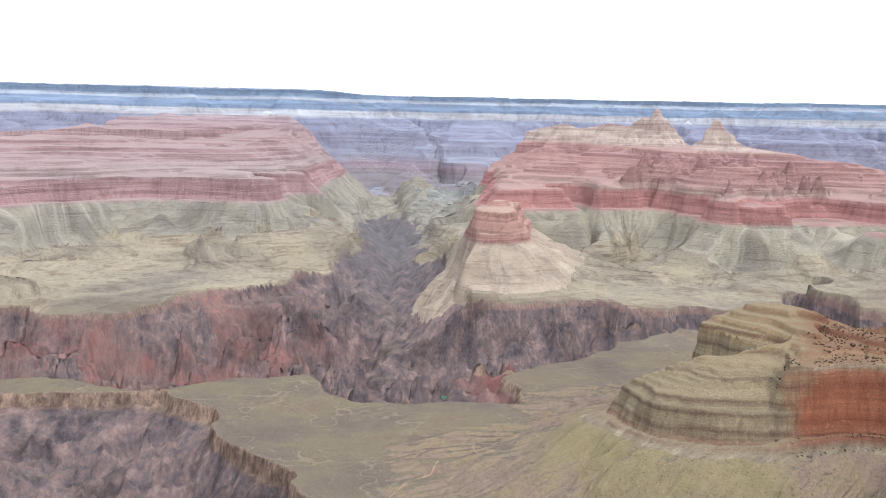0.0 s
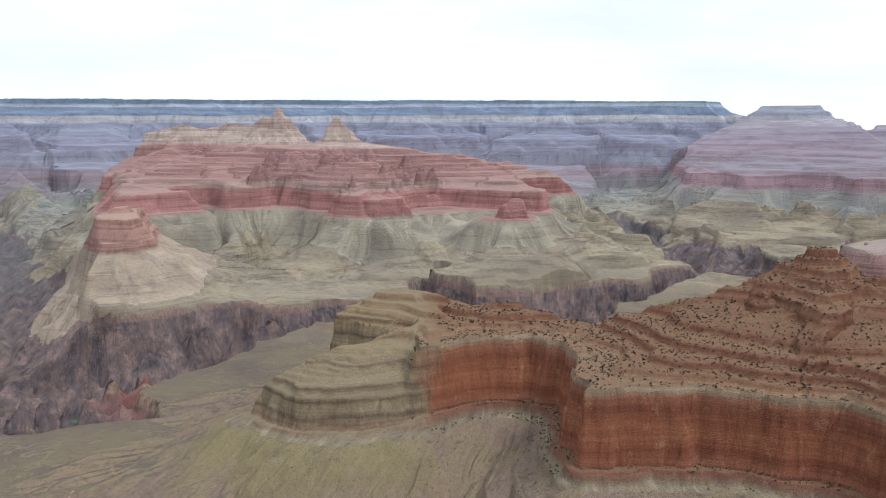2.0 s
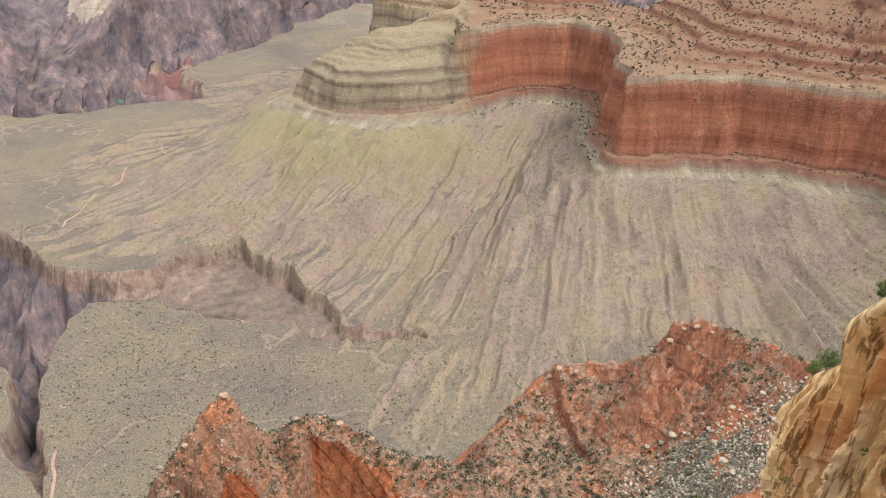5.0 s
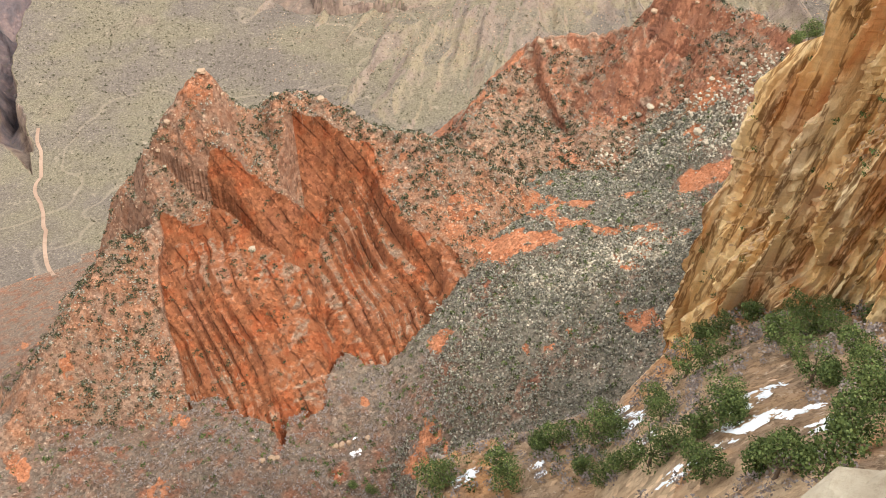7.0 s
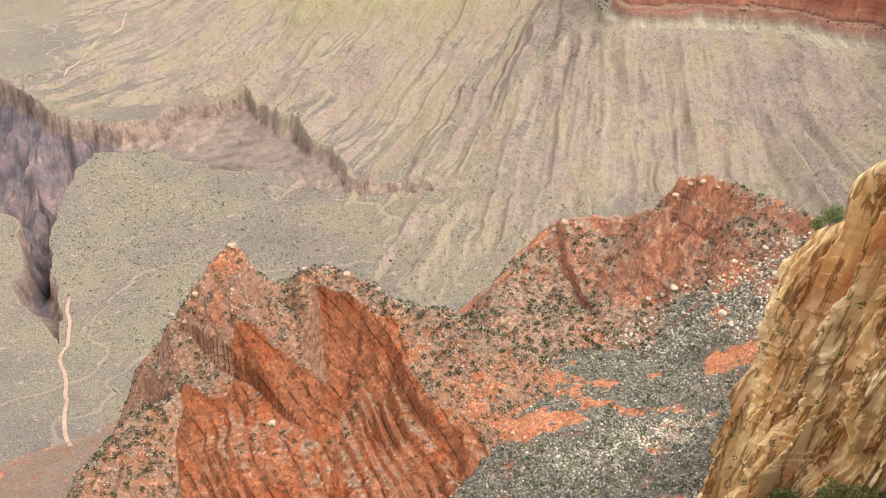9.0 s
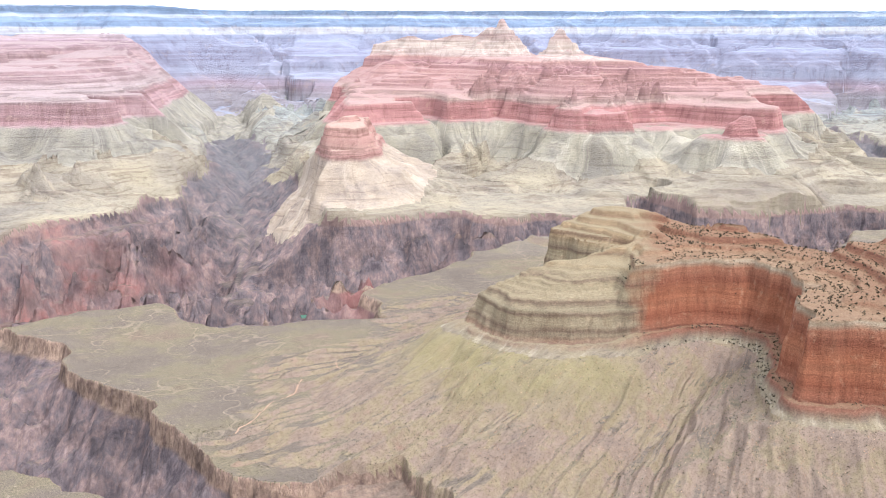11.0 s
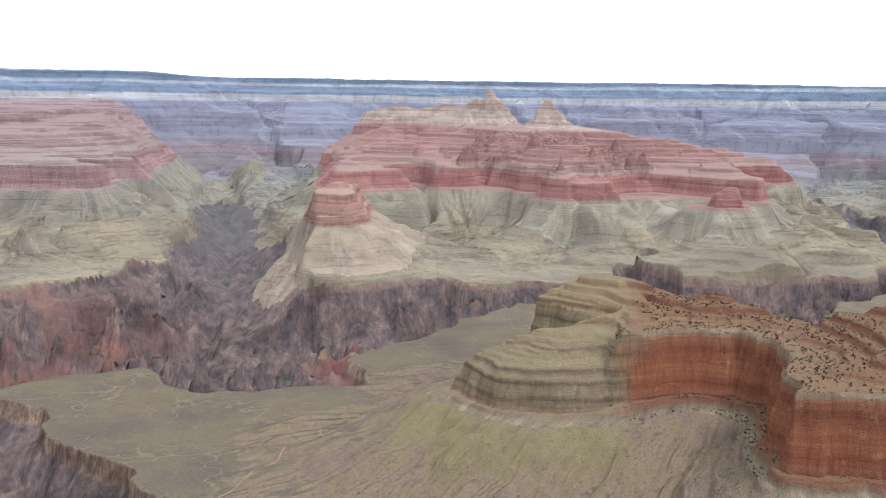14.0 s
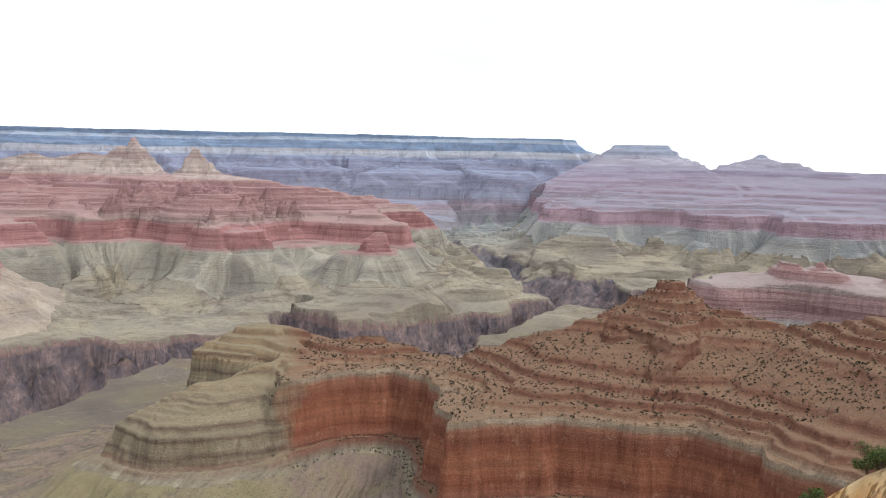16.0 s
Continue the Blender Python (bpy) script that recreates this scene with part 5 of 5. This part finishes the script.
def tufts(centre, radius, count, size, flat=0.8):
    """Small two-triangle sprays round a centre."""
    way = rng.normal(size=(count, 3))
    way /= np.linalg.norm(way, axis=1)[:, None]
    at_ = centre + way * radius * rng.uniform(0.55, 1.08, (count, 1)) * np.array((1, 1, flat))
    a = rng.normal(size=(count, 3))
    a /= np.linalg.norm(a, axis=1)[:, None]
    b = np.cross(a, way + 0.4 * rng.normal(size=(count, 3)))
    b /= np.linalg.norm(b, axis=1)[:, None] + 1e-9
    w = size * rng.uniform(0.6, 1.4, (count, 1))
    v = np.stack([at_ - a * w, at_ + b * w * 0.7, at_ + a * w, at_ - b * w * 0.7], 1).reshape(-1, 3)
    f = np.arange(count * 4).reshape(-1, 4)
    return v, f


def limb(p, q, wide, thin, sides=6):
    p, q = np.asarray(p, float), np.asarray(q, float)
    axis = (q - p) / np.linalg.norm(q - p)
    u = np.cross(axis, (0.3, 0.9, 0.2))
    u /= np.linalg.norm(u)
    w = np.cross(axis, u)
    ring = [2 * math.pi * k / sides for k in range(sides)]
    v = [c + r * (u * math.cos(a) + w * math.sin(a)) for c, r in ((p, wide), (q, thin)) for a in ring]
    f = [(k, (k + 1) % sides, sides + (k + 1) % sides, sides + k) for k in range(sides)]
    return np.array(v), np.array(f)


def ground_at(turn, drop, low=20.0, high=900.0):
    """Where the line of sight at this bearing and angle of fall meets the near ground."""
    r = np.geomspace(low, high, 1500)
    a = radians(turn)
    x, y = r * math.sin(a), r * math.cos(a)
    z = full_land(x, y)[0]
    k = int(np.argmax(z > r * math.tan(radians(drop))))
    return np.array((x[k], y[k], z[k]))


def juniper(tall, seed):
    """A juniper: short forked trunk, limbs, crown of many small sprays in uneven lobes."""
    top = new("juniper_tree")
    wood = [limb((0, 0, -0.5), (0.1, 0.05, tall * 0.3), 0.17, 0.12)]
    leaves = []
    for k in range(7):
        a = k * 2.4 + seed
        reach = tall * rng.uniform(0.16, 0.34)
        tip = np.array((math.cos(a) * reach, math.sin(a) * reach, tall * rng.uniform(0.38, 0.82)))
        wood.append(limb((0.1, 0.05, tall * 0.28), tip, 0.08, 0.02, 5))
        leaves.append(tufts(tip, tall * rng.uniform(0.15, 0.24), 190, 0.10, 0.85))
    leaves.append(tufts(np.array((0.1, 0, tall * 0.82)), tall * 0.17, 120, 0.10, 1.0))
    solid("trunk", *join(wood), mat_bark, top, True)
    solid("crown", *join(leaves), mat_juniper, top)
    return tagged(top, "bushy dark green juniper on the stony slope", "tree", "junipers below the rim")


def crest_at(turn):
    """A place just behind the edge of the yellow cliff."""
    turns, reach, level = zip(*YELLOW_CREST)
    return np.array(at(turn, np.interp(turn, turns, reach) + 1.0, np.interp(turn, turns, level) - 0.6))


KINDS = [juniper(t, k) for k, t in enumerate((4.6, 3.8, 3.0, 4.2))]
TREES = ((43.6, -51.3), (45.1, -48.6), (47.2, -47.0), (51.2, -46.6), (53.4, -49.0), (52.2, -43.6), (54.6, -43.3), (56.7, -47.5), (49.7, -47.7), (53.4, -53.8), (55.8, -53.4), (38.7, -55.9),
         (36.6, -56.5), (40.1, -57.6), (36.1, -58.2), (28.2, -59.8), (19.1, -60.1), (32.6, -57.0), (46.0, -54.3), (42.6, -54.2), (47.5, -52.2), (58.6, -48.5), (52.3, -54.9), (48.3, -56.6), (42.8, -56.8),
         (58.3, -50.7), (10.3, -59.8), (53.1, -46.0), (45.0, -30.8), (44.7, -33.3), (47.6, -32.3), (49.7, -34.0), (51.0, -38.2), (49.2, -39.1), (51.0, -39.9), (52.7, -39.4), (49.6, -18.9), (50.6, -18.7), (51.8, -18.4), (48.9, -20.2), (50.2, -19.8), (51.4, -19.2), (46.9, -26.4), (47.7, -25.5), (48.4, -24.9), (47.2, -27.4), (43.9, -31.2), (44.6, -30.9), (54.5, -16.9), (55.3, -16.5), (56.0, -16.3), (55.0, -17.3))
TREES = TREES + tuple((t + 1.3 + 0.37 * (k % 4), d + 1.1 - 0.8 * (k % 3)) for k, (t, d) in enumerate(TREES[:28]) if k % 2 == 0)
TREES = TREES + tuple((t - 0.9 - 0.3 * (k % 3), d - 0.9 + 0.5 * (k % 4)) for k, (t, d) in enumerate(TREES[:28]) if k % 2)
first = set()
for number, (turn, drop) in enumerate(TREES):
    p = bend(crest_at(turn) if drop > -32 else ground_at(turn, drop))
    k = number % 4
    size = rng.uniform(1.15, 1.75) * (0.6 if drop > -32 else 0.6 if drop > -42 else 1.0)
    m = pose(p[0], p[1], p[2] - 0.1, rng.uniform(-5, 5), rng.uniform(-5, 5), rng.uniform(0, 360)) @ Matrix.Scale(size, 4)
    if k in first:
        made = copy_thing(KINDS[k], Matrix.Identity(4))
        made.matrix_basis = m
    else:
        first.add(k)
        KINDS[k].matrix_basis = m


def scatter(name, count, turns, reaches, kinds, shape, material, label, category, slopes=None, bare=-0.35, anywhere=False, along=None, part=None):
    """Many small things strewn over chosen ground, as one object of stuff."""
    a = np.radians(rng.uniform(*turns, count * 3))
    r = np.sqrt(rng.uniform(reaches[0] ** 2, reaches[1] ** 2, count * 3))
    x, y = r * np.sin(a), r * np.cos(a)
    z, kind, part_of, _ = full_land(x, y)
    keep = np.isin(kind, kinds)
    if part is not None:
        keep &= part_of == part
    edge = 4 * grain(x, y, 40 * reaches[1] / 500, 78) + 2 * rng.normal(size=len(x))
    keep &= (np.degrees(a) > turns[0] + 3 + edge) & (np.degrees(a) < turns[1] + edge)
    clump = fractal(x, y, 60 * reaches[1] / 500, 3, 77) + rng.normal(size=len(x)) * 0.5
    keep &= clump > bare
    if along:
        keep &= to_line(x + 6 * grain(x, y, 25, 96), y + 6 * grain(x, y, 25, 97), along[0])[0] + 5 * rng.normal(size=len(x)) < along[1]
    if not anywhere and reaches[1] < 600:
        keep &= bareness(x, y) + 0.4 * rng.normal(size=len(x)) < 0.02
    if slopes:
        dz = np.hypot(full_land(x + 2, y)[0] - z, full_land(x, y + 2)[0] - z) / 2
        keep &= dz < slopes
    index = np.nonzero(keep)[0][:count]
    made = []
    for k in index:
        place = np.array((x[k], y[k], z[k]))
        v, f = shape()
        turned = rng.uniform(0, 2 * math.pi)
        c, s_ = math.cos(turned), math.sin(turned)
        v = v @ np.array(((c, -s_, 0), (s_, c, 0), (0, 0, 1))) * rng.uniform(0.6, 1.3)
        made.append((v / (1 + np.linalg.norm(place) / BEND) + bend(place), f))
    return tagged(solid(name, *join(made), material), label, category, "", "stuff")


def bush(radius, count, size):
    shapes = [tufts(np.array((0, 0, radius * 0.55)), radius, count, size, 0.75) for _ in range(12)]
    return lambda: shapes[rng.randint(12)]


def pebble(size):
    shapes = []
    for _ in range(8):
        v = np.array([(1, 0, 0), (-1, 0, 0), (0, 1, 0), (0, -1, 0), (0, 0, 0.8), (0, 0, -0.5)]) * rng.uniform(0.5, 1.2, (6, 3)) * size
        shapes.append((v, np.array([(0, 2, 4), (2, 1, 4), (1, 3, 4), (3, 0, 4), (2, 0, 5), (1, 2, 5), (3, 1, 5), (0, 3, 5)])))
    return lambda: shapes[rng.randint(8)]


scatter("sage_scrub", 10000, (14, 46), (120, 500), (10,), bush(1.25, 14, 0.46), mat_sage, "grey sage bushes scattered over the slope", "scrub", None, -1.2)
scatter("bare_scrub", 4200, (-22, 24), (200, 430), (10,), bush(1.0, 12, 0.36), mat_twig, "grey leafless bushes on red soil", "scrub", None, -0.1)
scatter("hill_scrub", 3400, (-20, 46), (270, 500), (11, 12), bush(1.5, 18, 0.46), mat_dark, "small dark shrubs dotted over the red hill", "scrub", 1.9, -0.6, False, None, 0)
scatter("slope_scrub", 1300, (-22, 46), (150, 500), (10,), bush(1.3, 18, 0.42), mat_juniper, "dark green shrubs on the scrub slope", "scrub", 3.0, -0.8)
scatter("hill_sage", 4500, (-20, 46), (270, 500), (11, 12), bush(1.0, 10, 0.42), mat_sage, "small grey shrubs dotted over the red hill", "scrub", 1.9, -0.6, False, None, 0)
scatter("near_scrub", 1500, (8, 62), (50, 150), (14,), bush(1.1, 50, 0.2), mat_twig, "grey leafless brush between the junipers", "scrub", None, -0.7)
scatter("near_sage", 420, (8, 62), (50, 150), (14, 13), bush(1.0, 46, 0.19), mat_juniper, "low green shrubs between the junipers", "scrub", 1.8)
spots = np.array(LEDGE_SPOTS)
spots = spots[rng.choice(len(spots), min(170, len(spots)), False)]
ledge_bush = [bush(0.75, 40, 0.17), bush(0.5, 30, 0.14)]
tagged(solid("ledge_scrub", *join([((v := ledge_bush[k % 2]())[0] + bend(p), v[1]) for k, p in enumerate(spots)]), mat_juniper), "green shrubs clinging to the ledges of the yellow cliff", "scrub", "", "stuff")
scatter("ridge_trees", 5600, (18, 58), (2150, 3000), (1,), bush(2.6, 9, 1.5), mat_far, "tiny dark pinyon trees dotted over the red ridge", "trees", 1.5, -0.8)
scatter("bench_scrub", 8000, (-14, 50), (1100, 2500), (0,), bush(1.6, 6, 1.0), mat_pinyon, "sparse dark scrub over the bench land", "scrub")
scatter("scree", 3600, (20, 46), (150, 480), (10,), pebble(0.9), mat_scree, "pale loose stones on the scrub slope", "stones")
scatter("shelf_rubble", 2600, (22, 46), (300, 350), (10,), pebble(1.0), mat_scree, "pale rubble strewn in a band over the scrub", "stones", None, -3.0, True, ([at(*p) for p in ((29.5, 318), (34, 322), (38.5, 322))], 13))
scatter("slope_rubble", 1500, (30, 47), (380, 455), (10, 12), pebble(1.2), mat_scree, "pale stones below the craggy tower", "stones", None, -3.0, True, ([at(*p) for p in ((34, 408), (38, 420), (42.5, 425))], 22))
scatter("hill_scree", 9000, (-20, 46), (270, 500), (11, 12), pebble(0.75), mat_rubble, "pinkish loose stones on the red hill", "stones", 2.5, -0.8, True, None, 0)
scatter("face_shrubs", 260, (-6, 26), (270, 440), (11,), bush(1.2, 18, 0.4), mat_dark, "few dark shrubs on the bare broken face", "scrub", 1.6, -0.6, False, None, 1)
scatter("talus_stones", 5000, (8, 52), (1500, 2600), (0,), pebble(1.7), mat_rubble, "tan fallen blocks on the talus below the cliff", "stones", None, -0.8)


def boulder(name, size, squash, seed):
    bm = bmesh.new()
    bmesh.ops.create_icosphere(bm, subdivisions=2, radius=size)
    for v in bm.verts:
        n = noise.noise(v.co / size * 1.3 + Vector((seed, seed * 2, 0)))
        v.co *= 1 + 0.35 * n + 0.3 * noise.noise(v.co / size * 3.1 + Vector((seed * 3, 0, seed)))
        v.co.z *= squash
        if v.co.z > 0.45 * size:
            v.co.z = 0.45 * size + (v.co.z - 0.45 * size) * 0.3
    mesh = bpy.data.meshes.new(name)
    bm.to_mesh(mesh)
    bm.free()
    mesh.materials.append(mat_block if name == "crest_block" else mat_stone)
    return new(name, mesh)


BOULDERS = ((33.9, -37.4), (39.3, -37.4), (37.4, -35.1), (41.0, -34.7), (41.1, -33.2), (39.3, -34.3), (40.1, -37.9), (40.7, -36.8), (36.7, -36.3), (42.1, -34.5), (38.0, -35.8), (35.6, -36.5),
            (35.6, -37.3), (24.5, -46.2), (29.9, -39.8), (26.9, -41.8), (4.3, -45.0), (-0.8, -39.3), (42.6, -33.7), (38.6, -36.5), (34.9, -37.1))
for number, (turn, drop) in enumerate(BOULDERS):
    p = bend(ground_at(turn, drop, 150))
    rock = boulder("boulder", (1.5, 2.3, 1.2, 1.0, 1.7)[number % 5] * (0.8 if drop < -38 else 1), 0.75 + 0.2 * math.sin(number), number * 3.1)
    rock.matrix_basis = pose(p[0], p[1], p[2] + 0.4, 0, 0, number * 47)
    tagged(rock, "pale rounded limestone boulder on the scrub slope", "boulder", "boulders on the slope")


for number, (turn, drop) in enumerate(((2.0, -34.5), (2.6, -34.2), (3.3, -34.4), (1.0, -35.6), (0.2, -36.8), (4.4, -35.8), (8.2, -36.3), (8.9, -36.0), (9.6, -36.1), (10.4, -36.3), (11.3, -36.8), (12.4, -37.2),
                                       (13.6, -37.8), (-0.9, -38.4), (34.6, -31.2), (35.4, -30.4), (36.2, -30.2), (37.2, -30.4), (27.2, -33.5), (28.4, -33.6), (26.6, -34.0))):
    p = bend(ground_at(turn, drop, 250))
    rock = boulder("crest_block", (1.7, 1.2, 2.0, 1.4)[number % 4], 0.8, number * 2.3 + 50)
    rock.matrix_basis = pose(p[0], p[1], p[2] + 0.3, 0, 0, number * 61)
    tagged(rock, "tan broken rock block on the crest of the red hill", "boulder", "blocks along the crest")


def snow_patch(turn, drop, size, seed):
    """A thin lens of old snow lying on the slope, ragged at its edge."""
    c = ground_at(turn, drop)
    steps = np.linspace(-1, 1, 25)
    u, v = np.meshgrid(steps * size, steps * size * 0.6)
    x, y = c[0] + u, c[1] + v
    z = full_land(x, y)[0]
    edge = 1 - (u / size) ** 2 - (v / size / 0.6) ** 2 + 1.5 * fractal(x, y, size * 0.5, 5, seed, 0.65)
    lift = np.clip(edge, -1, 0.6) * 0.35 - 0.05
    p = bend(np.stack([x, y, z + lift], -1)).reshape(-1, 3)
    k = np.arange(625).reshape(25, 25)
    f = np.stack([k[:-1, :-1], k[:-1, 1:], k[1:, 1:], k[1:, :-1]], -1).reshape(-1, 4)
    return tagged(solid("snow_patch", p, f, mat_snow, None, True), "ragged patch of old white snow on the slope", "snow", "snow patches")


for number, (turn, drop) in enumerate(((49.9, -50.9), (48.6, -52.3), (53.8, -50.6), (48.2, -53.3), (39.6, -55.1), (41.6, -55.7), (38.2, -54.6), (31.1, -58.4), (11.0, -57.9), (23.0, -59.6),
                                       (45.6, -56.6), (55.8, -50.6), (50.7, -52.2))):
    snow_patch(turn, drop, (2.9, 2.0, 2.4, 1.5)[number % 4], number)
    snow_patch(turn + 1.1 - 0.5 * (number % 3), drop + 0.9 - 0.45 * (number % 4), (1.6, 1.1, 1.3)[number % 3], number + 40)


def ribbon(name, stops, wide, material, label, category, lift=1.0, level=None):
    """A narrow strip laid over the ground through stops of (bearing, distance)."""
    stops = [np.array(at(*p)) for p in stops]
    line = [a + (b - a) * t for a, b in zip(stops, stops[1:]) for t in np.linspace(0, 1, 12, endpoint=False)] + [stops[-1]]
    line = np.array(line)
    line = line + wide * 1.2 * np.stack([grain(line[:, 0], line[:, 1], wide * 9, 3), grain(line[:, 0], line[:, 1], wide * 9, 4)], -1)
    along = np.gradient(line, axis=0)
    along /= np.linalg.norm(along, axis=1)[:, None]
    side = np.stack([-along[:, 1], along[:, 0]], -1)
    cross = np.linspace(-1, 1, 4)
    xy = line[:, None] + side[:, None] * (cross[None, :, None] * wide / 2)
    z = full_land(xy[..., 0], xy[..., 1])[0] if level is None else np.full(xy.shape[:2], level)
    p = bend(np.concatenate([xy, (z + lift)[..., None]], -1))
    k = np.arange(len(line) * 4).reshape(-1, 4)
    f = np.stack([k[:-1, :-1], k[:-1, 1:], k[1:, 1:], k[1:, :-1]], -1).reshape(-1, 4)
    return tagged(solid(name, p.reshape(-1, 3), f, material, None, True), label, category, "", "structure")


ribbon("trail", ((-8.0, 1480), (-9.1, 1400), (-10.3, 1260), (-10.2, 1200), (-11.1, 1110), (-11.2, 1060)), 6, mat_trail, "pink dusty trail winding over the bench", "trail")
ribbon("wash", ((2.5, 1900), (3.8, 1870), (5.2, 1810)), 6, mat_trail, "pale dry wash along the rim of the side gorge", "wash")
ribbon("trail", ((-0.7, 2730), (-1.3, 2650), (-2.3, 2600), (-3.9, 2510), (-5.4, 2420)), 5, mat_trail, "pale trail across the bench land", "trail")
ribbon("trail", ((1.5, 2890), (1.5, 2790), (2.1, 2720)), 4, mat_trail, "pale trail across the bench land", "trail")
ribbon("river", ((-2.6, 4722), (-1.2, 4700), (0.4, 4735), (4, 4850), (8.5, 5080)), 60, mat_water, "green river at the bottom of the gorge", "river", 2.5, -1420)

rim_rock = boulder("rim_rock", 1.5, 0.5, 5.0)
# Placed along the line of sight to show in the view's lower right corner.
rim_rock.matrix_basis = pose(17.2, 8.6, -27.6, 4, -6, 30) @ Matrix.Diagonal((2.0, 1.3, 1, 1))
tagged(rim_rock, "pale weathered limestone ledge, set above the slope to fit the view", "rock")
